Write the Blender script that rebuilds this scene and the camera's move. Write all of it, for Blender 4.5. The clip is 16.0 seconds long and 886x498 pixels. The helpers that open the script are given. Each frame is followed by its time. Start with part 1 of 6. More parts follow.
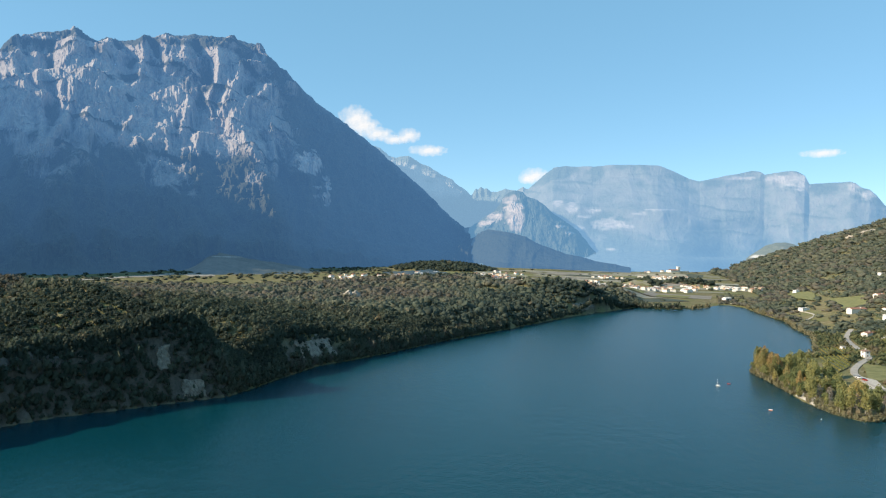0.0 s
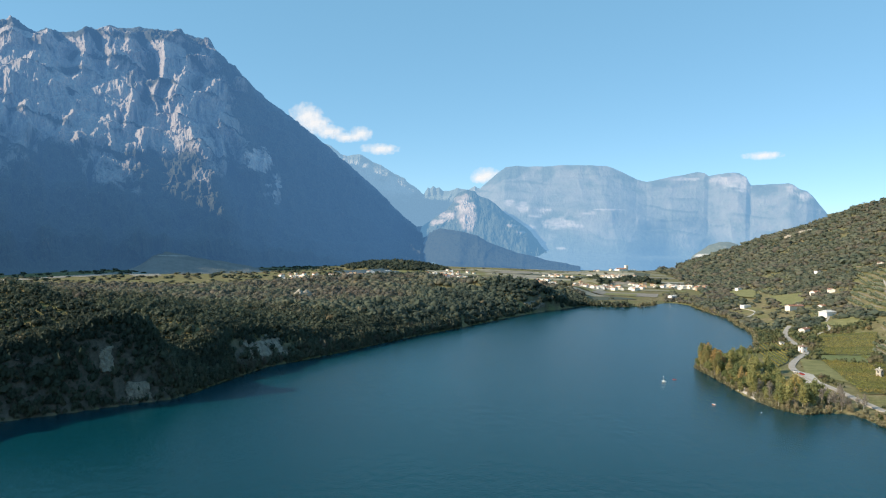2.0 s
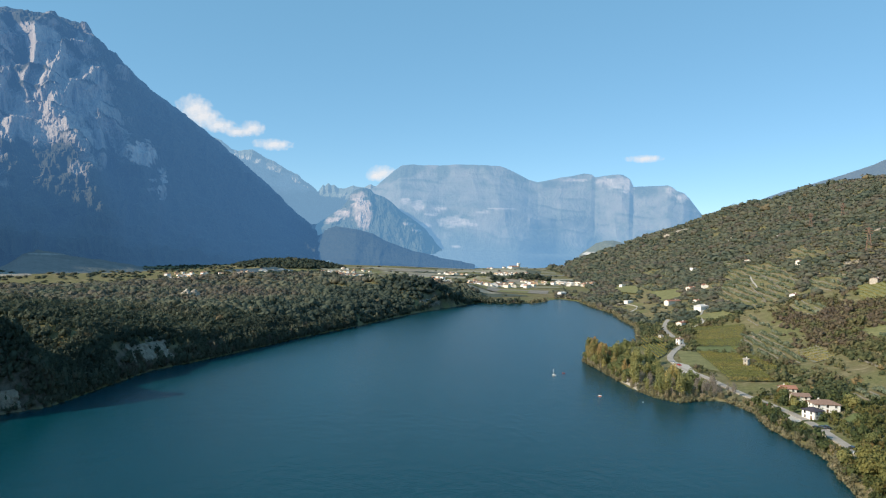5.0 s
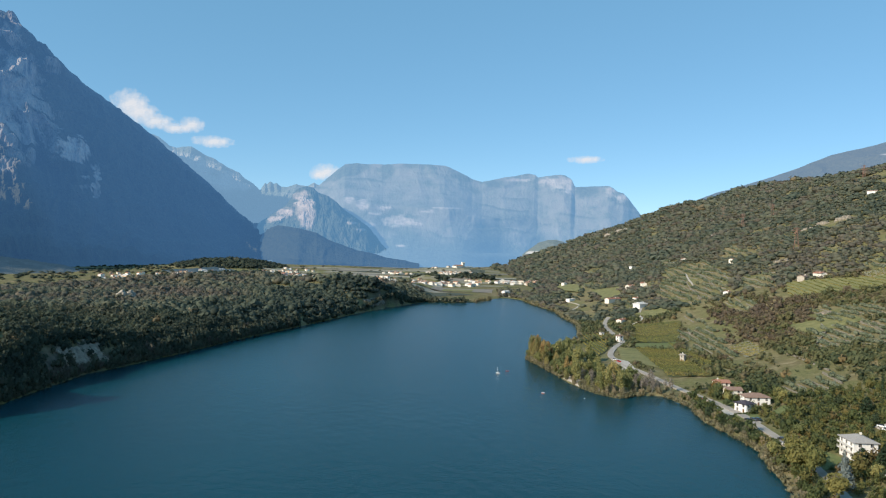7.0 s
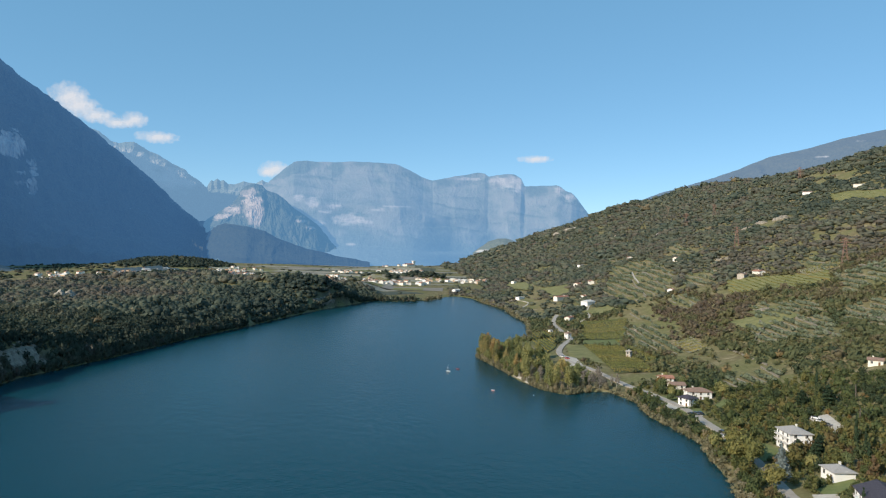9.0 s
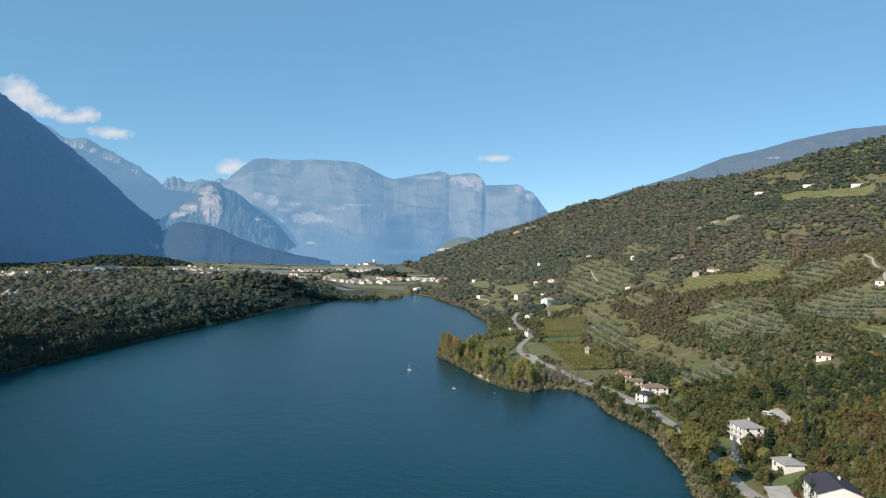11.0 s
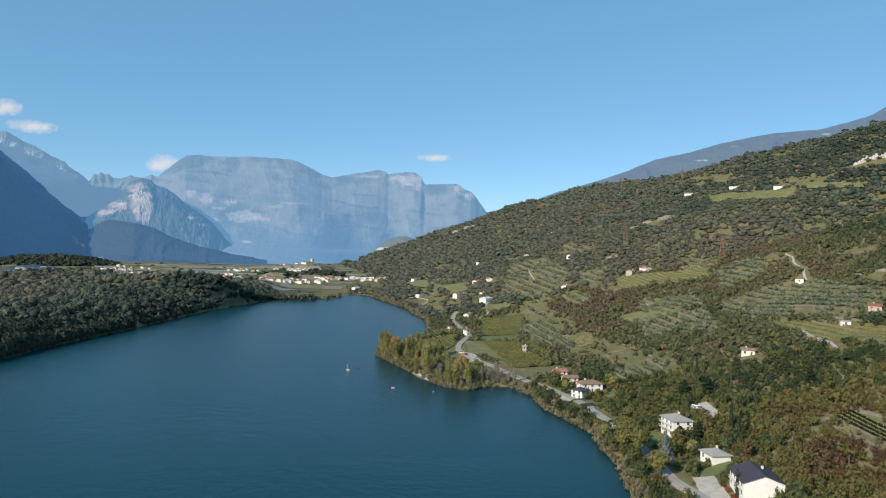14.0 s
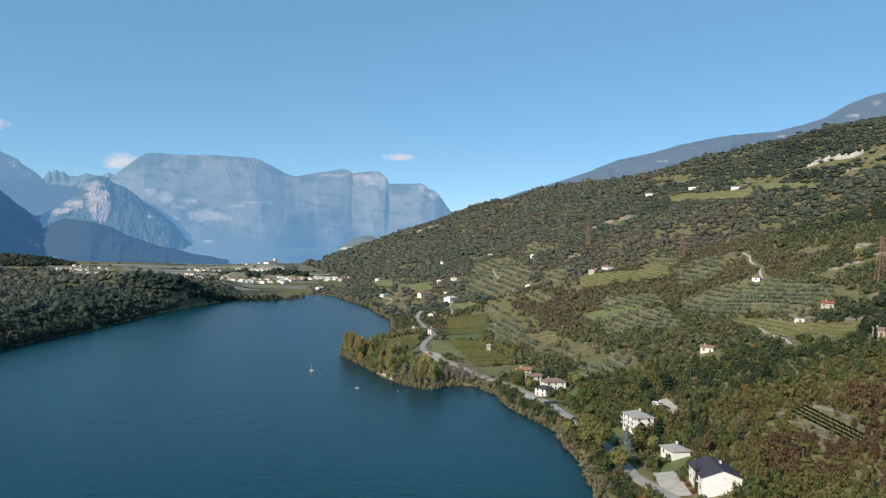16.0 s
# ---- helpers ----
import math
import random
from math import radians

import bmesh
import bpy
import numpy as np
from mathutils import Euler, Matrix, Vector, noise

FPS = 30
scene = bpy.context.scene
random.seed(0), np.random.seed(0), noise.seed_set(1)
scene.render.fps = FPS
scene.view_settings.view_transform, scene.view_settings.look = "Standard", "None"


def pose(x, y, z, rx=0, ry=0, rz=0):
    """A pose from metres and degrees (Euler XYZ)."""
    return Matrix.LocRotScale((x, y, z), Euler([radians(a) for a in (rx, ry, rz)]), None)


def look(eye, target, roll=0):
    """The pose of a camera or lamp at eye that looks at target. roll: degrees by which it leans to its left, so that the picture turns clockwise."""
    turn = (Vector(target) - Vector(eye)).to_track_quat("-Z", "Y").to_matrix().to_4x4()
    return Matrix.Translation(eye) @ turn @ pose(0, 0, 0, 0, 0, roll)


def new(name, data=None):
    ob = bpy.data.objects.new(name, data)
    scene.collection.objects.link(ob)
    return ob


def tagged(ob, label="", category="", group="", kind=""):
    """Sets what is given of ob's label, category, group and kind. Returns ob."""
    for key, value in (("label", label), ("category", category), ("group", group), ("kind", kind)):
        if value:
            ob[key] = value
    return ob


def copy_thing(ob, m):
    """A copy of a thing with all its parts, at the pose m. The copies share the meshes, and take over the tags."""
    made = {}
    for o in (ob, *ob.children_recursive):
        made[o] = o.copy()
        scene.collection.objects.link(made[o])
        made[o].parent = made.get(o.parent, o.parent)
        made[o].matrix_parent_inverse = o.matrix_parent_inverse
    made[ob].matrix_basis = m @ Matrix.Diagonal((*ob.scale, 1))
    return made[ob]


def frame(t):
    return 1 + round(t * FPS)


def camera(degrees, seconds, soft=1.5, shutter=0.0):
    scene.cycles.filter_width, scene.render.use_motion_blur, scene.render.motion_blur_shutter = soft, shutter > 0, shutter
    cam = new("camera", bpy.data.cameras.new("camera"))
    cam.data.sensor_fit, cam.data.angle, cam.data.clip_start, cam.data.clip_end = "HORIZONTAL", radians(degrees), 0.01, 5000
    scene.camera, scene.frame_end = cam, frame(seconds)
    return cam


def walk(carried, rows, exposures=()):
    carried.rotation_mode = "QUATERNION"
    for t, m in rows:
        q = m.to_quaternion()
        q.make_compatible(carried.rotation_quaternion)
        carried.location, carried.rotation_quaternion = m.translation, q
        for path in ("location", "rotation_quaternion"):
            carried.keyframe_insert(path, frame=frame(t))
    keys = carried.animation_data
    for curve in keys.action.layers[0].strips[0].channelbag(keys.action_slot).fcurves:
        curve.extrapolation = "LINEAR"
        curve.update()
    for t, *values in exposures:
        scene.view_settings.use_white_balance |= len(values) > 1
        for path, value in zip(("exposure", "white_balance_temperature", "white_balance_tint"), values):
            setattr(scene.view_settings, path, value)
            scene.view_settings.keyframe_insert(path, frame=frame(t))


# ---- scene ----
cam = camera(64.46, 16.0, soft=1.2)
EYE = (0.0, 0.0, 92.0)
# seconds, tilt, lean and turn in degrees
TURNS = ((0, 90.000, -1.187, 0.00), (0.5, 89.985, -1.243, -1.14), (1, 89.999, -1.220, -2.05), (1.5, 89.998, -1.201, -2.90), (2, 89.994, -1.234, -3.90), (2.5,
        90.002, -1.238, -5.13), (3, 90.010, -1.236, -6.84), (3.5, 90.023, -1.211, -8.50), (4, 90.021, -1.230, -9.52), (4.5, 90.023, -1.225, -10.72),
        (5, 90.026, -1.264, -12.38), (7.5, 90.058, -1.218, -17.86), (8, 90.043, -1.257, -18.92), (8.5, 90.034, -1.254, -19.94), (9, 90.031, -1.233,
        -20.92), (11.5, 89.983, -1.233, -24.95), (12, 89.991, -1.242, -25.88), (12.5, 90.010, -1.249, -26.68), (13, 90.014, -1.262, -27.48), (13.5,
        90.017, -1.261, -28.27), (14, 90.025, -1.252, -29.05), (14.5, 90.024, -1.234, -29.78), (15, 90.032, -1.217, -30.54), (15.5, 90.033, -1.209,
        -31.26), (16, 90.042, -1.217, -31.95))
walk(cam, [(t, pose(*EYE, tilt, lean, turn)) for t, tilt, lean, turn in TURNS],
     exposures=[(0, 0.55, 6850, 10), (5, 0.34, 6580, 10), (9, 0.18, 6400, 11), (16, 0.1, 6330, 11)])

# ---- light ----
SUN_AZ, SUN_EL = -108.0, 28.0
world = bpy.data.worlds.new("sky")
scene.world = world
world.use_nodes = True
wn = world.node_tree.nodes
wn.clear()
sky_tex = wn.new("ShaderNodeTexSky")
sky_tex.sky_type = "NISHITA"
sky_tex.sun_disc = False
sky_tex.sun_elevation, sky_tex.sun_rotation = radians(SUN_EL), radians(SUN_AZ)
sky_tex.altitude, sky_tex.air_density, sky_tex.dust_density, sky_tex.ozone_density = 2500, 0.85, 0.1, 0.8
wbg = wn.new("ShaderNodeBackground")
wbg.inputs["Strength"].default_value = 0.15
wout = wn.new("ShaderNodeOutputWorld")
sky_hue = wn.new("ShaderNodeHueSaturation")
sky_hue.inputs["Hue"].default_value, sky_hue.inputs["Saturation"].default_value = 0.49, 1.1
world.node_tree.links.new(sky_tex.outputs[0], sky_hue.inputs["Color"])
sky_air = wn.new("ShaderNodeMix")
sky_air.data_type = "RGBA"
sky_air.inputs[0].default_value, sky_air.inputs[7].default_value = 0.55, (1.03, 2.6, 3.98, 1)
world.node_tree.links.new(sky_hue.outputs[0], sky_air.inputs[6])
world.node_tree.links.new(sky_air.outputs[2], wbg.inputs["Color"])
world.node_tree.links.new(wbg.outputs[0], wout.inputs["Surface"])
sun = new("sun", bpy.data.lights.new("sun", "SUN"))
sun.data.energy, sun.data.angle, sun.data.color = 4.7, radians(0.53), (1.0, 0.87, 0.69)
sa, se = radians(SUN_AZ), radians(SUN_EL)
sun.matrix_world = look((0, 0, 0), (-math.sin(sa) * math.cos(se), -math.cos(sa) * math.cos(se), -math.sin(se)))


# ---- numbers in bulk ----
def grain(x, y, z=0.0, seed=0):
    """Smooth gradient noise about -1 to 1, over arrays."""
    x, y, z = np.broadcast_arrays(np.asarray(x, float), np.asarray(y, float), np.asarray(z, float))
    xi, yi, zi = np.floor(x), np.floor(y), np.floor(z)
    xf, yf, zf = x - xi, y - yi, z - zi
    ease = lambda q: q * q * q * (q * (q * 6 - 15) + 10)
    wx, wy, wz = ease(xf), ease(yf), ease(zf)

    def corner(a, b, c):
        n = (xi + a).astype(np.int64) * 374761393 + (yi + b).astype(np.int64) * 668265263 + (zi + c).astype(np.int64) * 2147483647 + seed * 974634777
        n = (n ^ (n >> 13)) * 1274126177
        n = n ^ (n >> 16)
        g1, g2, g3 = (n & 255) / 127.5 - 1, ((n >> 8) & 255) / 127.5 - 1, ((n >> 16) & 255) / 127.5 - 1
        return g1 * (xf - a) + g2 * (yf - b) + g3 * (zf - c)
    mix = lambda a, b, w: a + (b - a) * w
    lo = mix(mix(corner(0, 0, 0), corner(1, 0, 0), wx), mix(corner(0, 1, 0), corner(1, 1, 0), wx), wy)
    hi = mix(mix(corner(0, 0, 1), corner(1, 0, 1), wx), mix(corner(0, 1, 1), corner(1, 1, 1), wx), wy)
    return 1.3 * mix(lo, hi, wz)


def fbm(x, y, z=0.0, seed=0, octaves=4, gain=0.5):
    total, amp = 0.0, 1.0
    for k in range(octaves):
        total = total + amp * grain(np.asarray(x) * 2 ** k, np.asarray(y) * 2 ** k, np.asarray(z) * 2 ** k, seed + 7 * k)
        amp *= gain
    return total


def ridged(x, y, z=0.0, seed=0, octaves=4):
    total, amp = 0.0, 1.0
    for k in range(octaves):
        total = total + amp * (1 - 2 * np.abs(grain(np.asarray(x) * 2 ** k, np.asarray(y) * 2 ** k, np.asarray(z) * 2 ** k, seed + 5 * k)))
        amp *= 0.5
    return total / 1.9


def smooth(a, b, x):
    q = np.clip((np.asarray(x, float) - a) / (b - a), 0, 1)
    return q * q * (3 - 2 * q)


def at_az(az, r):
    """Plan place r metres off on the bearing az (degrees, clockwise from north = +y)."""
    return r * np.sin(np.radians(az)), r * np.cos(np.radians(az))


# ---- plan of the valley ----
AXIS = radians(22.0)
SCALE = 1.15  # metres to a unit of the plan below
WEST_SHORE = ((-200, -520), (-245, -100), (-235, 150), (-188, 301), (-174, 320), (-155, 334), (-135, 352), (-113, 370), (-106, 389), (-96, 427),
              (-83, 470), (-64, 497), (-35, 545), (10, 627), (69, 718), (150, 854), (202, 934), (283, 1027))
FAR_SHORE = ((331, 1005), (362, 1018), (393, 1044), (428, 1100), (454, 1122), (460, 1069), (436, 963), (418, 855), (384, 759), (369, 700))
EAST_SHORE = ((340, 640), (303, 570), (250, 520), (212, 482), (209, 455), (205, 420), (200, 388), (200, 357), (207, 341), (224, 346), (235, 342), (232, 312),
              (219, 285), (215, 262), (209, 236), (197, 218), (185, 194), (165, 166), (150, 60), (140, -100), (100, -520))
SHORE = np.array(WEST_SHORE + FAR_SHORE + EAST_SHORE, float)


def shore_distance(x, y):
    """Metres from the lake's shore: below 0 on the water."""
    x, y = np.asarray(x, float), np.asarray(y, float)
    best, inside = np.full(x.shape, 1e9), np.zeros(x.shape, bool)
    n = len(SHORE)
    for i in range(n):
        ax, ay = SHORE[i]
        bx, by = SHORE[(i + 1) % n]
        dx, dy = bx - ax, by - ay
        q = np.clip(((x - ax) * dx + (y - ay) * dy) / (dx * dx + dy * dy), 0, 1)
        best = np.minimum(best, np.hypot(x - ax - q * dx, y - ay - q * dy))
        cross = (ay > y) != (by > y)
        with np.errstate(divide="ignore", invalid="ignore"):
            inside ^= cross & (x < ax + (y - ay) * dx / (dy if dy else 1e-9))
    return np.where(inside, -best, best)


FOOT_U = (-600, 0, 216, 300, 400, 520, 650, 790, 1000, 1150, 1500, 2000, 2600, 3000, 3500, 4000)
FOOT_V = (110, 100, 104, 120, 135, 150, 130, 105, 80, 60, 60, 40, 0, -50, -70, 0)
CAP_U = (0, 900, 1000, 1070, 1160, 1260, 1350, 1420, 1500, 1600, 1750, 1850, 1980, 2120, 2370, 2550, 2670, 2870, 3000, 3120, 3350, 3450, 3700, 3900, 4050, 4200)
CAP_Z = (285, 292, 303, 300, 285, 280, 292, 284, 290, 287, 277, 278, 288, 296, 304, 303, 296, 286, 258, 226, 202, 196, 170, 110, 40, 3)
SHELF_U = (-600, 200, 226, 250, 270, 290, 301, 313, 330, 348, 365, 400, 428, 490, 520, 600, 700, 850, 950, 1040, 1100, 1300, 1600)
SHELF_Z = (28, 32, 35, 36, 43, 47, 40, 22, 17, 21, 30, 28, 25, 15, 16, 14, 14, 15, 22, 12, 8, 10, 6)


KNOLLS = ((448, 1584, 15, 44), (597, 1701, 12, 52), (-10, 1290, 12, 150), (183, 960, 12, 60), (0, 2150, 26, 150), (801, 2392, 13, 130))


def height(x, y):
    """The height of the ground over the lake, metres."""
    return SCALE * plan_height(np.asarray(x, float) / SCALE, np.asarray(y, float) / SCALE)


def plan_height(x, y):
    d = shore_distance(x, y)
    u = x * math.sin(AXIS) + y * math.cos(AXIS)
    v = x * math.cos(AXIS) - y * math.sin(AXIS)
    r = np.hypot(x, y)
    low = 1.6 * smooth(0, 5, d) + 2.5 * smooth(5, 60, d) + np.where(d < 0, np.maximum(d * 0.4, -6), 0)
    # eastern hillside
    w = np.maximum(v - np.interp(u, FOOT_U, FOOT_V), 0)
    slope = 0.25 * w + 2.1e-4 * w * w - 6 * (1 - np.exp(-w / 30))
    cap = np.interp(u, CAP_U, CAP_Z)
    k = 28.0
    with np.errstate(over="ignore"):
        east = -k * np.log(np.exp(-slope / k) + np.exp(-cap / k))
    east = np.maximum(east, 0)
    east = east + smooth(20, 260, w) * (9 * fbm(x / 210, y / 210, 0, 3, 4) + 5 * ridged(u / 170, v / 420, 0, 9, 3))
    # western shelf of old rockfall
    shelf = np.interp(u, SHELF_U, SHELF_Z)
    wide = np.interp(u, (200, 290, 322, 345, 400, 700), (9, 12, 20, 24, 28, 26)) * (1 + 0.35 * fbm(x / 35, y / 35, 0, 77, 3))
    rise = np.clip(d / wide, 0, 1)
    bank = (1 - (1 - rise) ** 1.7) * 0.84 + smooth(wide, wide + 70, d) * 0.16
    west = shelf * bank + smooth(20, 140, d) * (5 * fbm(x / 160, y / 160, 0, 21, 4) + 3) + smooth(12, 60, d) * 5 * ridged(x / 120, y / 120, 0, 29, 2)
    back = smooth(350, 1000, d) * smooth(900, 500, u) * 6
    west = (west + back) * (1 - smooth(1150, 1500, u + 0.35 * v)) * (1 - 0.93 * smooth(230, 640, d)) + smooth(1500, 2000, r) * smooth(-300, -700, v) * 6
    land = np.where(v > np.interp(u, (0, 1000, 1150, 4000), (-60, -60, -60, -420)), east, west)
    near_end = smooth(960, 1075, u) * smooth(-170, -118, v)
    land = np.where((v < 20) & (u > 900), land * (1 - near_end), land)
    for kx, ky, kh, kr in KNOLLS:
        land = land + kh * np.exp(-(((x - kx) ** 2 + (y - ky) ** 2) / (kr * kr)) ** 1.3)
    return low + np.where(d > 0, land, 0)


# ---- materials ----
def material(name):
    m = bpy.data.materials.new(name)
    m.use_nodes = True
    nt = m.node_tree
    return m, nt, nt.nodes["Principled BSDF"]


def node(nt, kind, **values):
    n = nt.nodes.new(kind)
    for key, value in values.items():
        n.inputs[key].default_value = value
    return n


def noise_fac(nt, scale, detail=4.0, rough=0.6, coord="Object", stretch=None):
    tc = nt.nodes.new("ShaderNodeTexCoord")
    out = tc.outputs[coord]
    if stretch:
        mp = nt.nodes.new("ShaderNodeMapping")
        mp.inputs["Scale"].default_value = stretch
        nt.links.new(out, mp.inputs["Vector"])
        out = mp.outputs[0]
    n = node(nt, "ShaderNodeTexNoise", Scale=scale, Detail=detail, Roughness=rough)
    nt.links.new(out, n.inputs["Vector"])
    return n.outputs["Fac"]


def ramp(nt, fac, *stops):
    r = nt.nodes.new("ShaderNodeValToRGB")
    el = r.color_ramp.elements
    while len(el) < len(stops):
        el.new(0.5)
    for e, (p, c) in zip(el, stops):
        e.position = p
        e.color = (*c, 1) if len(c) == 3 else c
    nt.links.new(fac, r.inputs["Fac"])
    return r.outputs["Color"]


def blend(nt, fac, a, b, mode="MIX"):
    m = nt.nodes.new("ShaderNodeMix")
    m.data_type, m.blend_type = "RGBA", mode
    for sock, val in ((m.inputs[0], fac), (m.inputs[6], a), (m.inputs[7], b)):
        if isinstance(val, (int, float)):
            sock.default_value = val
        elif isinstance(val, tuple):
            sock.default_value = (*val, 1)
        else:
            nt.links.new(val, sock)
    return m.outputs[2]


def bump(nt, bsdf, fac, strength, dist):
    b = node(nt, "ShaderNodeBump", Strength=strength, Distance=dist)
    nt.links.new(fac, b.inputs["Height"])
    nt.links.new(b.outputs[0], bsdf.inputs["Normal"])
    return b


def plain(name, c1, c2, scale=0.5, rough=0.9, metal=0.0, relief=0.02, spec=0.3):
    """A surface of two close tones in broad stains and fine grain."""
    m, nt, b = material(name)
    big, fine = noise_fac(nt, scale, 3), noise_fac(nt, scale * 9, 5)
    col = ramp(nt, big, (0.3, c1), (0.7, c2))
    col = blend(nt, 0.25, col, ramp(nt, fine, (0.3, tuple(0.6 * q for q in c1)), (0.7, tuple(min(1, 1.2 * q) for q in c2))))
    nt.links.new(col, b.inputs["Base Color"])
    b.inputs["Roughness"].default_value, b.inputs["Metallic"].default_value = rough, metal
    b.inputs["Specular IOR Level"].default_value = spec
    if relief:
        bump(nt, b, fine, 0.5, relief)
    return m


def slope_fac(nt, lo, hi):
    g = nt.nodes.new("ShaderNodeNewGeometry")
    s = nt.nodes.new("ShaderNodeSeparateXYZ")
    nt.links.new(g.outputs["Normal"], s.inputs[0])
    mr = node(nt, "ShaderNodeMapRange")
    mr.inputs["From Min"].default_value, mr.inputs["From Max"].default_value = lo, hi
    nt.links.new(s.outputs["Z"], mr.inputs["Value"])
    return mr.outputs[0]


def math_node(nt, op, a, b):
    m = nt.nodes.new("ShaderNodeMath")
    m.operation = op
    for sock, val in zip(m.inputs, (a, b)):
        if isinstance(val, (int, float)):
            sock.default_value = val
        else:
            nt.links.new(val, sock)
    return m.outputs[0]


def hazy_mountain_rock(name, rock_a, rock_b, green_a, green_b, scale, glow, relief, stretch, rough=1.0, edges=(0.3, 0.7)):
    """Bare limestone and scrub as the range's own cover tells; a faint emission is painted in for the haze before a
    range far off.
    """
    m, nt, b = material(name)
    streak = noise_fac(nt, scale, 8, 0.62, stretch=stretch)
    fine = noise_fac(nt, scale * 6, 9, 0.72, stretch=stretch)
    rock = ramp(nt, streak, (0.3, tuple(0.72 * q for q in rock_a)), (0.5, rock_a), (0.7, rock_b))
    rock = blend(nt, 0.45, rock, ramp(nt, fine, (0.35, tuple(0.5 * q for q in rock_a)), (0.62, rock_b)))
    green = ramp(nt, fine, (0.3, green_a), (0.7, green_b))
    cover = nt.nodes.new("ShaderNodeAttribute")
    cover.attribute_name = "cover"
    fac = math_node(nt, "ADD", cover.outputs["Fac"], math_node(nt, "MULTIPLY", math_node(nt, "SUBTRACT", streak, 0.5), 1.2 * rough))
    fac = math_node(nt, "ADD", fac, math_node(nt, "MULTIPLY", math_node(nt, "SUBTRACT", fine, 0.5), 1.3 * rough))
    edge = node(nt, "ShaderNodeMapRange")
    edge.inputs["From Min"].default_value, edge.inputs["From Max"].default_value = edges
    nt.links.new(fac, edge.inputs["Value"])
    nt.links.new(blend(nt, edge.outputs[0], rock, green), b.inputs["Base Color"])
    b.inputs["Roughness"].default_value, b.inputs["Specular IOR Level"].default_value = 0.95, 0.1
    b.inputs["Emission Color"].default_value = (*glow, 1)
    haze_glow = nt.nodes.new("ShaderNodeAttribute")
    haze_glow.attribute_name = "haze_glow"
    nt.links.new(haze_glow.outputs["Fac"], b.inputs["Emission Strength"])
    bump(nt, b, fine, 0.8, relief)
    return m


# each range's blue glow is haze painted in as emission
WEST_ROCK = hazy_mountain_rock("near_range_limestone", (0.23, 0.205, 0.185), (0.5, 0.44, 0.39), (0.02, 0.026, 0.018), (0.06, 0.062, 0.042), 0.011, (0.023, 0.064, 0.138), 7.0, (1, 1, 0.5))
FAR_ROCK = hazy_mountain_rock("far_range_limestone", (0.33, 0.28, 0.245), (0.48, 0.41, 0.36), (0.05, 0.062, 0.05), (0.09, 0.1, 0.08), 0.006, (0.125, 0.235, 0.37), 5.0, (1, 1, 0.7), 1.3, (-0.2, 1.2))
PLATEAU_ROCK = hazy_mountain_rock("plateau_limestone", (0.21, 0.18, 0.155), (0.36, 0.31, 0.265), (0.035, 0.046, 0.036), (0.08, 0.09, 0.07), 0.007, (0.108, 0.225, 0.38), 5.0, (1, 1, 1.1), 1.7, (-0.2, 1.2))
BLUFF_ROCK = hazy_mountain_rock("bluff_limestone", (0.25, 0.2, 0.17), (0.4, 0.325, 0.27), (0.035, 0.045, 0.036), (0.07, 0.075, 0.055), 0.009, (0.07, 0.174, 0.312), 5.0, (1, 1, 0.6), 1.4, (-0.1, 1.1))
# foreland: woods darkened in colour to stand for the mountain's shadow
SHADE_ROCK = hazy_mountain_rock("shade_dark_foreland_woods", (0.22, 0.2, 0.18), (0.3, 0.28, 0.25), (0.015, 0.022, 0.018), (0.035, 0.042, 0.03), 0.008, (0.044, 0.114, 0.228), 5.0, (1, 1, 1), 1.0, (-0.1, 1.1))
BACK_ROCK = hazy_mountain_rock("wooded_range", (0.34, 0.32, 0.3), (0.5, 0.47, 0.43), (0.035, 0.048, 0.035), (0.075, 0.08, 0.055), 0.008, (0.082, 0.142, 0.25), 5.0, (1, 1, 1.2), 1.2, (0, 1))
# scree fans: haze over the woods is put in as emission
FAN_ROCK = hazy_mountain_rock("hazed_scree_fan_woods", (0.2, 0.185, 0.16), (0.3, 0.275, 0.24), (0.014, 0.022, 0.014), (0.04, 0.05, 0.03), 0.04, (0.026, 0.054, 0.09), 4.0, (1, 1, 1), 0.9, (-0.1, 1.1))
HILL_ROCK = hazy_mountain_rock("far_hill_woods", (0.4, 0.37, 0.33), (0.55, 0.51, 0.46), (0.05, 0.06, 0.04), (0.1, 0.105, 0.07), 0.012, (0.085, 0.14, 0.195), 4.0, (1, 1, 1), 1.2, (-0.1, 1.1))


def ground_material():
    m, nt, b = material("scrubby_ground")
    big, mid, fine = noise_fac(nt, 0.02, 6, 0.65), noise_fac(nt, 0.12, 6, 0.7), noise_fac(nt, 0.35, 8, 0.75)
    soil = ramp(nt, mid, (0.3, (0.1, 0.088, 0.048)), (0.5, (0.19, 0.162, 0.085)), (0.7, (0.33, 0.275, 0.175)))
    grass = ramp(nt, fine, (0.35, (0.09, 0.105, 0.04)), (0.65, (0.22, 0.205, 0.095)))
    col = blend(nt, ramp(nt, big, (0.4, (0, 0, 0)), (0.6, (1, 1, 1))), soil, grass)
    rock = ramp(nt, fine, (0.3, (0.06, 0.056, 0.046)), (0.7, (0.17, 0.155, 0.13)))
    col = blend(nt, slope_fac(nt, 0.6, 0.8), rock, col)
    nt.links.new(col, b.inputs["Base Color"])
    b.inputs["Roughness"].default_value, b.inputs["Specular IOR Level"].default_value = 0.95, 0.1
    bump(nt, b, fine, 0.7, 0.5)
    return m


GROUND = ground_material()


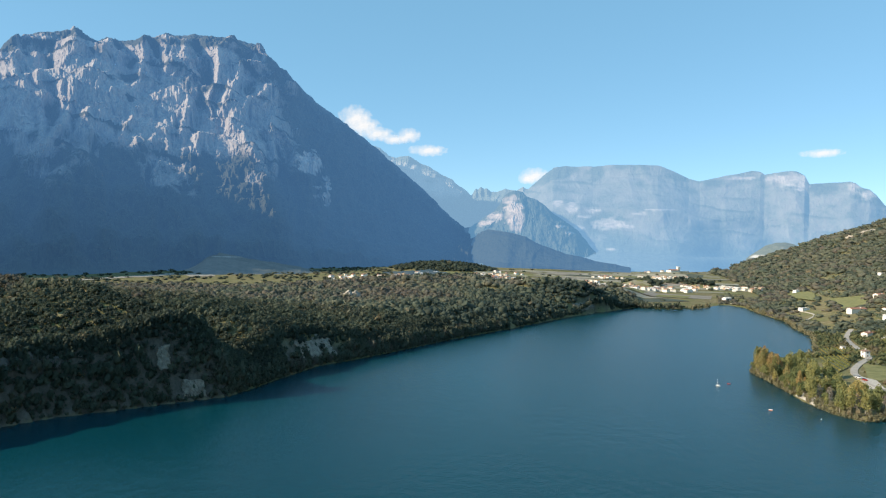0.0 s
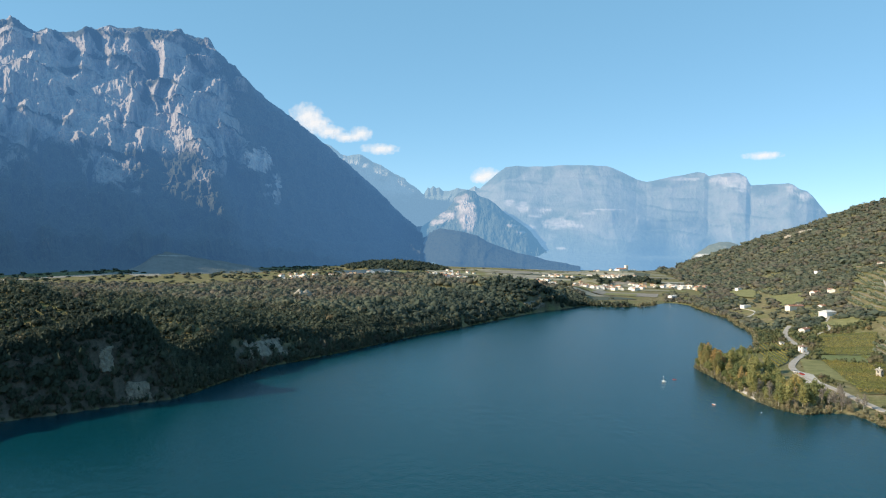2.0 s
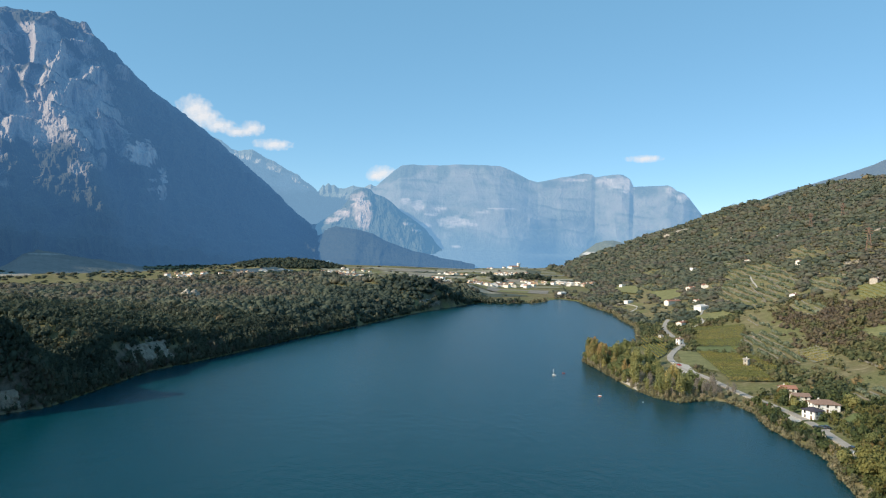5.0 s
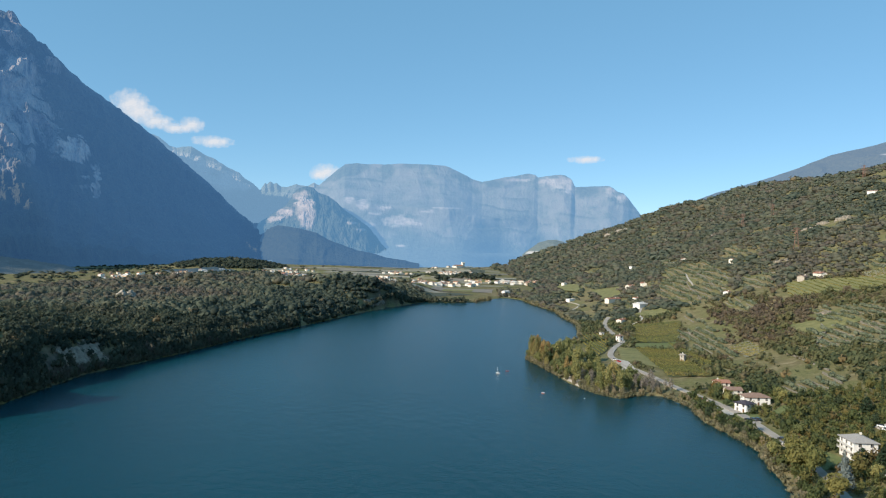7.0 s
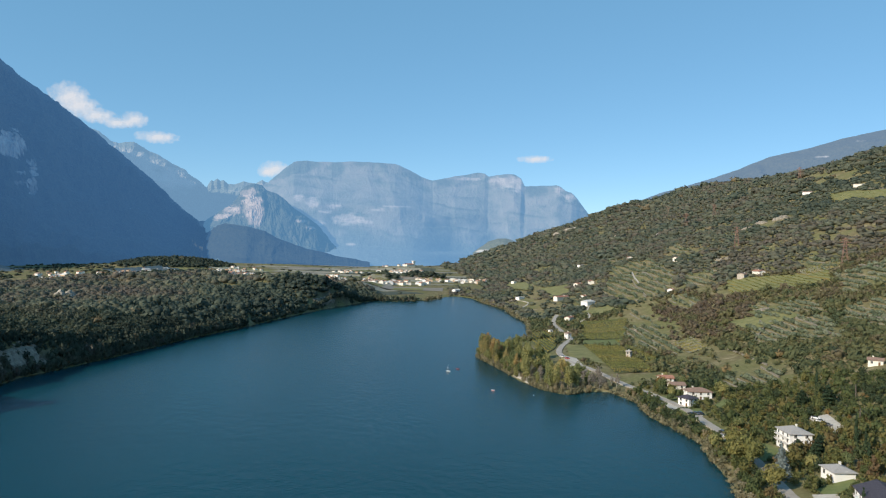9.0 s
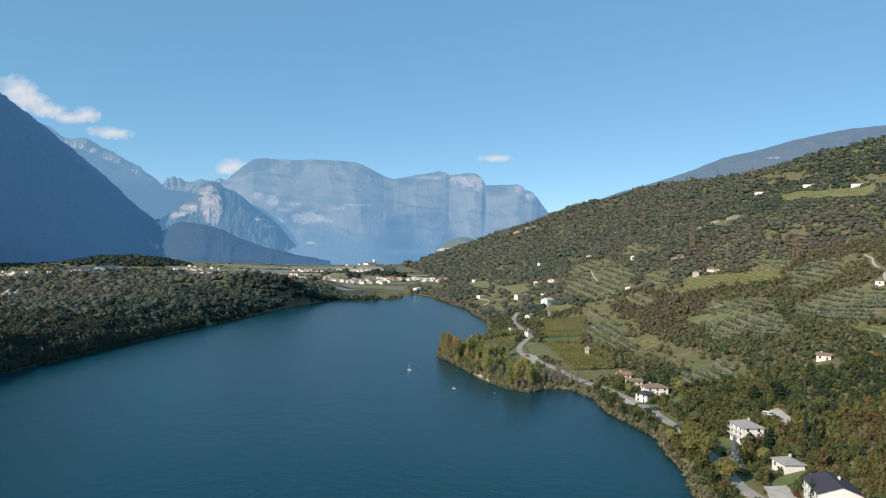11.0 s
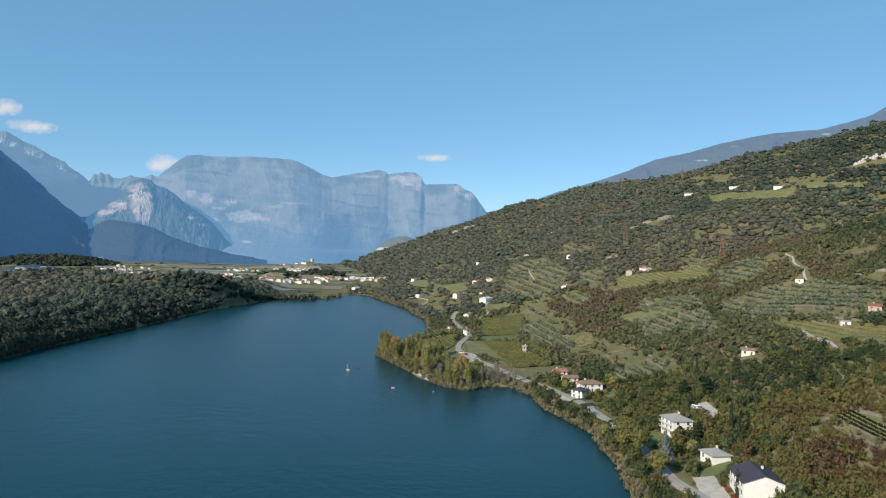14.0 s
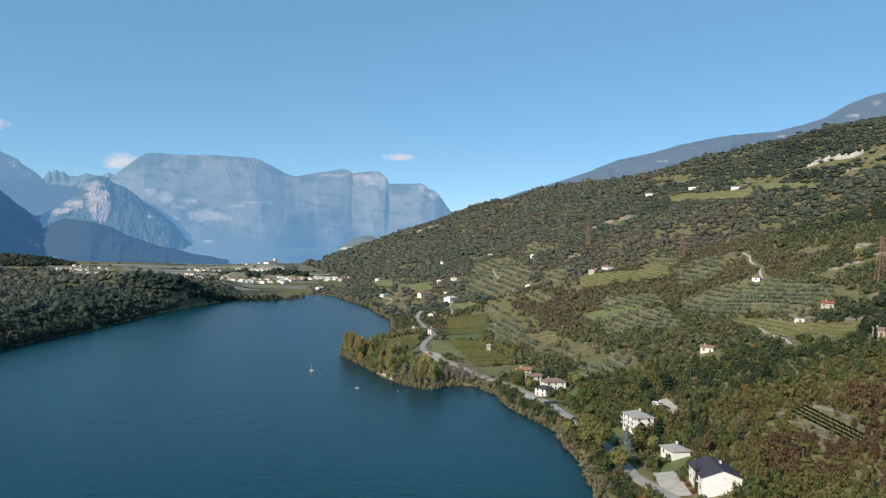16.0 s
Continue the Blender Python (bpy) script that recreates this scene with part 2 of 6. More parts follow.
def water_material():
    m, nt, b = material("lake_water")
    patch = noise_fac(nt, 0.006, 3, stretch=(1, 0.5, 1))
    nt.links.new(ramp(nt, patch, (0.35, (0.0008, 0.038, 0.052)), (0.65, (0.001, 0.045, 0.062))), b.inputs["Base Color"])
    b.inputs["Roughness"].default_value, b.inputs["IOR"].default_value, b.inputs["Specular IOR Level"].default_value = 0.22, 1.33, 0.24
    wave = noise_fac(nt, 0.22, 6, 0.65, stretch=(1, 0.5, 1))
    bump(nt, b, wave, 0.42, 1.1)
    return m


WATER = water_material()


def mesh_from(name, verts, faces, mats, smooth_faces=False, kind_index=None):
    """A mesh from arrays: faces is an (n, 3) or (n, 4) array."""
    me = bpy.data.meshes.new(name)
    verts, faces = np.asarray(verts, np.float32), np.asarray(faces, np.int32)
    n, k = faces.shape
    me.vertices.add(len(verts))
    me.vertices.foreach_set("co", verts.ravel())
    me.loops.add(n * k)
    me.loops.foreach_set("vertex_index", faces.ravel())
    me.polygons.add(n)
    me.polygons.foreach_set("loop_start", np.arange(0, n * k, k, dtype=np.int32))
    for m in mats if isinstance(mats, (list, tuple)) else [mats]:
        me.materials.append(m)
    if kind_index is not None:
        me.polygons.foreach_set("material_index", np.asarray(kind_index, np.int32))
    me.polygons.foreach_set("use_smooth", np.full(n, smooth_faces))
    me.update(calc_edges=True)
    return me


def grid_faces(na, nb):
    i, j = np.meshgrid(np.arange(na - 1), np.arange(nb - 1), indexing="ij")
    a = (i * nb + j).ravel()
    return np.stack([a, a + nb, a + nb + 1, a + 1], 1)


# ---- the ground, one sheet ----
def build_ground():
    az = np.concatenate([np.arange(-180, -41, 3.0), np.arange(-39, 70, 0.45), np.arange(72, 180.1, 3.0)])
    rad = np.concatenate([[1.0, 30], np.geomspace(90, 240, 12), np.arange(244, 720, 3.4), np.geomspace(730, 4700, 105)])
    a, r = np.meshgrid(az, rad, indexing="ij")
    x, y = at_az(a, r)
    z = height(x, y)
    faces = grid_faces(len(az), len(rad))
    ob = new("ground", mesh_from("ground", np.stack([x, y, z], -1).reshape(-1, 3), faces[:, ::-1], GROUND, True))
    tagged(ob, "scrubby grassy valley ground with bare limestone banks", "ground", kind="structure")


build_ground()
lake = new("water", mesh_from("water", [(-800, -800, 0), (800, -800, 0), (800, 1400, 0), (-800, 1400, 0)], [(0, 1, 2, 3)], WATER))
tagged(lake, "calm teal blue lake water with small ripples", "lake", kind="structure")


# ---- mountains ----
def mountain(name, label, mat, crest, base, dense, detail, relief, profile, seed, rough=12.0, jag=0.0, calm=None, woods=1.0, line=None, scars=(), haze=0.0, bias=0.0):
    """A range: crest and base as rows of (bearing, distance, height). woods: how much scrub covers it; line: heights between which
    closed woods give out; bias: scrub everywhere; scars: bare places as (bearing, rise, half width, half height) in degrees."""
    na, nf = detail
    crest, base = np.array(crest, float), np.array(base, float)
    az = np.linspace(crest[0, 0], crest[-1, 0], na)
    if dense:
        az = np.concatenate([np.linspace(crest[0, 0], dense, na // 12)[:-1], np.linspace(dense, crest[-1, 0], na - na // 12 + 1)])
    f = np.concatenate([np.linspace(0, 1, nf), 1 + np.linspace(0.03, 0.35, 8)])
    A, Fv = np.meshgrid(az, f, indexing="ij")
    rc, zc = np.interp(az, crest[:, 0], crest[:, 1])[:, None], np.interp(az, crest[:, 0], crest[:, 2])[:, None]
    rb, zb = np.interp(az, base[:, 0], base[:, 1])[:, None], np.interp(az, base[:, 0], base[:, 2])[:, None]
    soften = lambda q: np.convolve(np.pad(q[:, 0], 30, "edge"), np.hanning(61) / np.hanning(61).sum(), "valid")[:, None]
    rb, zb = soften(rb), soften(zb)
    span = np.radians(A) * 3800.0
    zc = zc + rough * fbm(span[:, :1] / 160, seed * 3.3, 0, seed, 5, 0.6) + jag * ridged(span[:, :1] / 70, seed * 1.7, 0, seed + 8, 3)
    g = Fv + 0.02 * fbm(span / 330, Fv * 4, 0, seed + 1, 3)
    prof = np.array(profile, float)
    part_up = np.interp(np.minimum(g, 1), prof[:, 0], prof[:, 1])
    part_up = np.where(Fv >= 1, 1 - (Fv - 1) * 0.8, np.minimum(part_up, 1))
    z = zb + (zc - zb) * part_up
    env = smooth(0.0, 0.22, Fv) * (1 - 0.75 * smooth(0.88, 1.0, Fv))
    warp = 60 * fbm(span / 400, z / 400, 0, seed + 2, 3)
    broad = ridged((span + warp + 0.25 * z) / 620, z / 1500, 0, seed + 3, 2)
    ribs = ridged((span + 2 * warp - 0.15 * z) / 170, z / 520, 0, seed + 4, 2)
    lean = span + 1.5 * warp + 55 * np.sign(grain(span / 230, z / 330, 0, seed + 17)) * np.abs(grain(span / 150, z / 210, 0, seed + 18))
    thin = ridged((lean + 0.2 * z) / 62, z / 170, 0, seed + 5, 3)
    crag = ridged((lean - 0.3 * z) / 27, z / 44, 0, seed + 15, 2)
    chip = fbm(span / 13, z / 15, 0, seed + 16, 2, 0.7)
    steps = fbm(span / 260, z / 95, 0, seed + 9, 2)
    bed = (z + 0.12 * span + 45 * fbm(span / 300, z / 300, 0, seed + 13, 3)) / 78
    ledge = (bed - np.floor(bed)) ** 2
    rel = relief[0] * broad + relief[1] * ribs + relief[2] * thin + 0.4 * relief[2] * steps + 0.45 * relief[2] * crag + 0.2 * relief[2] * chip + 0.5 * relief[2] * ledge * smooth(-0.2, 0.3, steps)
    if calm:
        rel = rel * (1 - 0.4 * smooth(calm[0], calm[1], A))
    r = rb + (rc - rb) * Fv - env * rel
    z = z + env * (0.18 * relief[1] * fbm(span / 110, z / 60, Fv * 9, seed + 6, 3))
    # scrub in the gullies, on the ledges and along the brow; closed woods low down
    cover = 0.55 * smooth(0.5, -0.2, 0.5 * ribs + 0.4 * broad + 0.4 * thin - 0.3) + 0.45 * smooth(0.45, 0.9, ledge) * smooth(-0.1, 0.4, steps) + 0.3 * smooth(0.1, -0.4, crag)
    cover = cover * woods + 0.8 * smooth(0.8, 0.95, Fv + 0.16 * fbm(span / 120, z / 90, 0, seed + 19, 3)) * min(woods, 1)
    cover = cover + bias
    if calm:
        cover = cover + 0.8 * smooth(calm[0] - 3, calm[1], A)
    if line:
        cover = cover + 1.3 * smooth(line[1], line[0], z + 160 * fbm(span / 260, z / 200, 0, seed + 21, 4))
    rise = np.degrees(np.arctan((z - EYE[2]) / r))
    ragged = fbm(span / 55, z / 26, 0, seed + 23, 4, 0.6)
    for a0, e0, ha, he in scars:
        q = ((A - a0) / ha) ** 2 + ((rise - e0) / he) ** 2
        cover = cover - 1.25 * smooth(1.7, 0.0, q - 1.3 * ragged)
    x, y = at_az(A, np.minimum(r, 4990))
    me = mesh_from(name, np.stack([x, y, z], -1).reshape(-1, 3), grid_faces(na, len(f))[:, ::-1], mat, False)
    # painted haze: stronger with distance, or thicker towards a range's foot
    haze_glow = np.interp(r, (2000, 3200, 4400), (0.66, 1.24, 1.5)) if dense else 1 + haze * smooth(330, 0, z)
    me.attributes.new("haze_glow", "FLOAT", "POINT").data.foreach_set("value", haze_glow.ravel().astype(np.float32))
    me.attributes.new("cover", "FLOAT", "POINT").data.foreach_set("value", cover.ravel().astype(np.float32))
    return tagged(new(name, me), label, "mountain", kind="structure")


def by_sight(rows, r):
    """Crest rows from bearings and rise angles at the distance r."""
    return [(a, r, EYE[2] + r * math.tan(radians(e))) for a, e in rows]


WALL = ((0, 0), (0.3, 0.12), (0.45, 0.26), (0.6, 0.45), (0.72, 0.66), (0.85, 0.87), (1, 1))
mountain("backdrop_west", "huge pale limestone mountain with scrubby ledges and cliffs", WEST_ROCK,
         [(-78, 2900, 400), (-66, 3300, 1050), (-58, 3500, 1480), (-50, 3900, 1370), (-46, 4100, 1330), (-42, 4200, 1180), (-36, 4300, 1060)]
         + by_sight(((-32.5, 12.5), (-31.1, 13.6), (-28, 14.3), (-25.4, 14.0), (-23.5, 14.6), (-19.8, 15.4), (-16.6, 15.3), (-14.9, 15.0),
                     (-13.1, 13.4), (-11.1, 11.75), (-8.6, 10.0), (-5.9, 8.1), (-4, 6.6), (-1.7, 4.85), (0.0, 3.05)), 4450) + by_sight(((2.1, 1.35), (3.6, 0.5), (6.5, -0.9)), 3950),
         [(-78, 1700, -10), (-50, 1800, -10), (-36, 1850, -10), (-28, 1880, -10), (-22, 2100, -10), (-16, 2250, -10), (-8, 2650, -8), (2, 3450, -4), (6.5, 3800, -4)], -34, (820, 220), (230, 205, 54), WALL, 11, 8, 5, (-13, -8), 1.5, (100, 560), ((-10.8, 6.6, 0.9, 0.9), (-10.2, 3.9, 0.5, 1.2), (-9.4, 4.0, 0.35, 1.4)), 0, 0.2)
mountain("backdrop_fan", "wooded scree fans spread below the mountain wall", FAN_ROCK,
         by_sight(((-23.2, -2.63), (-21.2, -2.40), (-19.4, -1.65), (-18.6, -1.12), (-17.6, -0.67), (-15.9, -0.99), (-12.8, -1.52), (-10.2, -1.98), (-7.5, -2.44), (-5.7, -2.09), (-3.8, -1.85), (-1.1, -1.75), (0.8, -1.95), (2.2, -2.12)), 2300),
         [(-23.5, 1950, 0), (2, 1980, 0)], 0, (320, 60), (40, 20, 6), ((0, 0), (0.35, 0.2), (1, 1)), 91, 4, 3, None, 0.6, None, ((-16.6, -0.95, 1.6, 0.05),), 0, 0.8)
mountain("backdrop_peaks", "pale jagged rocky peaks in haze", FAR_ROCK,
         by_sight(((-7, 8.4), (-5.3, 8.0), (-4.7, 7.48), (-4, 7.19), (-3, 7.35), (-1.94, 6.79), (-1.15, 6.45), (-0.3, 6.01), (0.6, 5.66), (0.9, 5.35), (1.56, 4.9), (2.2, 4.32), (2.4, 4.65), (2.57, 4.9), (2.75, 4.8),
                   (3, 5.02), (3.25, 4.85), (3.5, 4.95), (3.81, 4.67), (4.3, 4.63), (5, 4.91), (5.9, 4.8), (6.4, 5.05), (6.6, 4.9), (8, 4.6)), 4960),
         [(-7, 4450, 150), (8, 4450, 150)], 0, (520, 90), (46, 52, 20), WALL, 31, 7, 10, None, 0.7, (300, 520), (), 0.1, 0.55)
mountain("backdrop_bluff", "wooded hill with a bare limestone bluff", BLUFF_ROCK,
         by_sight(((1.5, -0.8), (2.1, 1.7), (2.76, 2.17), (3.44, 2.65), (4.2, 3.2), (4.57, 3.72), (4.78, 4.27), (5.23, 4.64), (5.78, 4.79), (6.37, 4.66), (6.7, 4.3), (7.52, 4.05), (8.2, 3.6), (8.9, 2.96), (9.8, 2.4),
                   (10.9, 1.6), (12.1, 0.3), (15, -1.0)), 3950),
         [(1.5, 3850, 0), (2.2, 3600, 0), (3.5, 3320, 0), (15, 3320, 0)], 0, (360, 130), (90, 50, 18), ((0, 0), (0.3, 0.18), (0.5, 0.34), (0.64, 0.78), (0.85, 0.95), (1, 1)), 43, 4, 5, None, 1.0, None,
         ((5.3, 4.0, 0.75, 0.7), (5.5, 2.9, 0.95, 0.9), (5.8, 2.1, 0.65, 0.6), (4.1, 2.6, 0.6, 0.5), (3.2, 2.2, 0.7, 0.3), (6.1, 3.2, 0.35, 0.7), (9.3, 2.0, 0.5, 0.12), (10.2, 1.5, 0.4, 0.1)), 0, 1.25)
mountain("backdrop_foreland", "low wooded ridge at the mountain's foot, coloured dark for shade", SHADE_ROCK,
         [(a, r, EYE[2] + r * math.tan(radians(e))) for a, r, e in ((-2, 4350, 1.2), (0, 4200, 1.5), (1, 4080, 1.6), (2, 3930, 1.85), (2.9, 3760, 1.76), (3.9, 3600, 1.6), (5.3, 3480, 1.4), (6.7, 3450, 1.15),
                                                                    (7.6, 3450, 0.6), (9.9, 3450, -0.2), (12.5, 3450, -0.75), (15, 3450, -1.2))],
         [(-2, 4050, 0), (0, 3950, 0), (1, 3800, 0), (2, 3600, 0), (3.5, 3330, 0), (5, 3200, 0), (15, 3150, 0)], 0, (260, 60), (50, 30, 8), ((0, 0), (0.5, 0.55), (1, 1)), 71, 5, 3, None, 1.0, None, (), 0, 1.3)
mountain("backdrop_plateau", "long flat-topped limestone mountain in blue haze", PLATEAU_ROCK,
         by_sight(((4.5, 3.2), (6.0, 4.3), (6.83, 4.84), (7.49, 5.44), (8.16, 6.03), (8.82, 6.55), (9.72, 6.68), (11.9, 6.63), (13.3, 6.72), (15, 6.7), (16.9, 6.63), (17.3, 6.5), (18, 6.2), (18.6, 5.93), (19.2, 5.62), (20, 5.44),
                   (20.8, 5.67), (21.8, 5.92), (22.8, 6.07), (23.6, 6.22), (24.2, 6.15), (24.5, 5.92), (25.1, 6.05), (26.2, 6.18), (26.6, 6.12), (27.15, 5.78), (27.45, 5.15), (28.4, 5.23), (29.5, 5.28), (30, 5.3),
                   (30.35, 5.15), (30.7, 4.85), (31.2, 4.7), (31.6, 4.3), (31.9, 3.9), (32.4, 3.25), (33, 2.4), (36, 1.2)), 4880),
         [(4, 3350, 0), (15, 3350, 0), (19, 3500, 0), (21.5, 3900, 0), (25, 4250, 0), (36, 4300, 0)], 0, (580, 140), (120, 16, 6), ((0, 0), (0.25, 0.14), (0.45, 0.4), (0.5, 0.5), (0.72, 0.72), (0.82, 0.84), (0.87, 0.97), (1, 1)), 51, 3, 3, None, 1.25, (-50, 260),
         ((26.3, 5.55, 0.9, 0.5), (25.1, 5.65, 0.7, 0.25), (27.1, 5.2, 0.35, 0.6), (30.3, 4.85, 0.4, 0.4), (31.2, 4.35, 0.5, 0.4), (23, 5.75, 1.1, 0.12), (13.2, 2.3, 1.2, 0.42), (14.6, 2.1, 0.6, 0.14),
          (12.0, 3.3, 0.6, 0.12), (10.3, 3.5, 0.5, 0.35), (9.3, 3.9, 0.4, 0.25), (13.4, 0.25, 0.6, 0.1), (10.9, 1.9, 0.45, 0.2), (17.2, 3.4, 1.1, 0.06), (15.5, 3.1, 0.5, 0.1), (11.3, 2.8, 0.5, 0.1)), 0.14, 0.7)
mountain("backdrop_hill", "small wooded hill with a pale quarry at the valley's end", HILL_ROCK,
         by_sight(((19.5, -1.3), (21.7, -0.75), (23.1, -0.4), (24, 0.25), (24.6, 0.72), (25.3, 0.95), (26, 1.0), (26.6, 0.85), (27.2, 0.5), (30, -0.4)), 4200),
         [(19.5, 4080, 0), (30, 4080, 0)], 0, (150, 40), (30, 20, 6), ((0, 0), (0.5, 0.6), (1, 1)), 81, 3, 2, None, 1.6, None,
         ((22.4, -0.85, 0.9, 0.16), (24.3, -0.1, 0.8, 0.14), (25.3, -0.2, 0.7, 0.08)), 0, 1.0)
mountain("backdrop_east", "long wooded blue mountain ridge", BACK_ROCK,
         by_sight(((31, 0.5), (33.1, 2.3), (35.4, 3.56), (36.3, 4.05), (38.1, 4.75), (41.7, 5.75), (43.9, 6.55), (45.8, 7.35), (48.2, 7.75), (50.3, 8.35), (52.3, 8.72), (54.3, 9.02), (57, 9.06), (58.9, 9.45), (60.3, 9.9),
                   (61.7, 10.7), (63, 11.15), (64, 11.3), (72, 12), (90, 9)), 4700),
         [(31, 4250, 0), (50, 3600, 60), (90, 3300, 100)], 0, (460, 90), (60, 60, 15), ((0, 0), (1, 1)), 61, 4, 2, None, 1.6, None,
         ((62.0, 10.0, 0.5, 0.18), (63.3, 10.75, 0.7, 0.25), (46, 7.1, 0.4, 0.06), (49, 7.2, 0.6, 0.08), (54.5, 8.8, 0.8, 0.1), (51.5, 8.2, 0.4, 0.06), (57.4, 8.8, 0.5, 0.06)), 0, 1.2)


# ---- more materials ----
def foliage(name, stops, attribute=None, rough=0.75):
    """Leaves: the tone of the tree by its own tint, each clump a little lighter or darker."""
    m, nt, b = material(name)
    if attribute:
        src = nt.nodes.new("ShaderNodeAttribute")
        src.attribute_name = attribute
        tone = src.outputs["Fac"]
    else:
        tone = nt.nodes.new("ShaderNodeObjectInfo").outputs["Random"]
    geo = nt.nodes.new("ShaderNodeNewGeometry")
    col = ramp(nt, tone, *stops)
    light = node(nt, "ShaderNodeMapRange")
    light.inputs["To Min"].default_value, light.inputs["To Max"].default_value = 0.84, 1.2
    nt.links.new(geo.outputs["Random Per Island"], light.inputs["Value"])
    hsv = nt.nodes.new("ShaderNodeHueSaturation")
    nt.links.new(col, hsv.inputs["Color"])
    nt.links.new(light.outputs[0], hsv.inputs["Value"])
    nt.links.new(hsv.outputs[0], b.inputs["Base Color"])
    b.inputs["Roughness"].default_value, b.inputs["Specular IOR Level"].default_value = rough, 0.25
    tr = nt.nodes.new("ShaderNodeBsdfTranslucent")
    nt.links.new(hsv.outputs[0], tr.inputs["Color"])
    mx = nt.nodes.new("ShaderNodeMixShader")
    mx.inputs[0].default_value = 0.38
    nt.links.new(b.outputs[0], mx.inputs[1])
    nt.links.new(tr.outputs[0], mx.inputs[2])
    nt.links.new(mx.outputs[0], nt.nodes["Material Output"].inputs["Surface"])
    return m


WOODS = foliage("woodland_leaves", ((0.0, (0.047, 0.063, 0.047)), (0.22, (0.076, 0.097, 0.067)), (0.42, (0.107, 0.116, 0.079)), (0.6, (0.110, 0.101, 0.079)),
                                    (0.8, (0.110, 0.092, 0.077)), (1.0, (0.265, 0.213, 0.101))), "tint")
HILL_WOODS = foliage("hillside_autumn_leaves", ((0.0, (0.053, 0.073, 0.036)), (0.2, (0.102, 0.126, 0.048)), (0.38, (0.160, 0.157, 0.053)), (0.52, (0.165, 0.138, 0.052)), (0.64, (0.150, 0.105, 0.055)),
                                                 (0.82, (0.116, 0.068, 0.045)), (1.0, (0.388, 0.255, 0.069))), "tint")
# these two leaf palettes grow greyer and bluer, haze painted into the colour
MIXED_WOODS = foliage("half_hazed_hillside_leaves", ((0.0, (0.055, 0.075, 0.046)), (0.22, (0.1, 0.122, 0.06)), (0.42, (0.158, 0.158, 0.074)), (0.58, (0.162, 0.132, 0.084)),
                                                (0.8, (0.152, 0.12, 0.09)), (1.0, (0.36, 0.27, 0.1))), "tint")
HAZED_WOODS = foliage("hazed_distant_leaves", ((0.0, (0.06, 0.08, 0.064)), (0.22, (0.1, 0.124, 0.09)), (0.42, (0.148, 0.16, 0.112)), (0.6, (0.15, 0.14, 0.108)),
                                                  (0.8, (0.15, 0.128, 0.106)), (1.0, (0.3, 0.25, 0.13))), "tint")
SCRUB = foliage("shore_bush_leaves", ((0.0, (0.12, 0.125, 0.07)), (0.45, (0.2, 0.185, 0.105)), (0.8, (0.31, 0.265, 0.165))), "tint")
OLIVE = foliage("olive_leaves", ((0.0, (0.135, 0.17, 0.105)), (0.7, (0.21, 0.24, 0.16)), (1.0, (0.27, 0.29, 0.2))), "tint")
POPLAR = foliage("autumn_poplar_leaves", ((0.0, (0.25, 0.25, 0.1)), (0.4, (0.34, 0.28, 0.115)), (0.75, (0.42, 0.3, 0.125)), (1.0, (0.42, 0.27, 0.125))))
BROADLEAF = foliage("green_leaves", ((0.0, (0.1, 0.135, 0.06)), (0.5, (0.2, 0.22, 0.09)), (1.0, (0.33, 0.31, 0.12))))
CONIFER = foliage("conifer_needles", ((0.0, (0.025, 0.045, 0.025)), (1.0, (0.05, 0.08, 0.04))))
BLUE_SPRUCE = foliage("blue_spruce_needles", ((0.0, (0.2, 0.24, 0.23)), (1.0, (0.26, 0.3, 0.28))))
WILLOW = foliage("grey_willow_leaves", ((0.0, (0.17, 0.17, 0.1)), (0.6, (0.26, 0.235, 0.15)), (1.0, (0.33, 0.27, 0.17))))
VINE = foliage("vine_leaves", ((0.0, (0.2, 0.215, 0.07)), (0.6, (0.29, 0.265, 0.085)), (1.0, (0.34, 0.27, 0.09))))
DARK_VINE = foliage("netted_vine_leaves", ((0.0, (0.02, 0.03, 0.012)), (1.0, (0.04, 0.05, 0.02))))
BARK = plain("bark", (0.1, 0.08, 0.06), (0.2, 0.17, 0.14), 1.5)
PALE_BARK = plain("pale_bark", (0.25, 0.22, 0.18), (0.42, 0.38, 0.32), 1.5)
LIMESTONE = plain("limestone", (0.26, 0.23, 0.19), (0.44, 0.4, 0.34), 0.25, 0.95, relief=0.15)
WHITE_ROCK = plain("white_limestone", (0.38, 0.36, 0.33), (0.6, 0.57, 0.53), 0.2, 0.95, relief=0.15)
STONE_WALL = plain("dry_stone", (0.16, 0.148, 0.115), (0.3, 0.275, 0.225), 1.2, 0.95, relief=0.1)
ASPHALT = plain("pale_worn_asphalt", (0.3, 0.272, 0.235), (0.43, 0.39, 0.34), 0.15)
GRAVEL = plain("pale_gravel", (0.37, 0.34, 0.29), (0.55, 0.51, 0.45), 0.3)
MEADOW = plain("meadow_grass", (0.11, 0.13, 0.045), (0.25, 0.23, 0.1), 0.14, 0.95, relief=0.15)
LAWN = plain("mown_lawn", (0.1, 0.13, 0.045), (0.17, 0.19, 0.07), 0.3, 0.95)
STUBBLE = plain("dry_grass", (0.17, 0.165, 0.105), (0.29, 0.27, 0.185), 0.06, 0.95, relief=0.1)
TILLED = plain("tilled_grey_soil", (0.17, 0.155, 0.13), (0.28, 0.255, 0.215), 0.03, 0.95)
HAY = plain("pale_hayfield", (0.24, 0.23, 0.175), (0.36, 0.34, 0.265), 0.03, 0.95)
NETTING = plain("netted_vineyard", (0.05, 0.065, 0.05), (0.1, 0.115, 0.085), 0.05, 0.95)
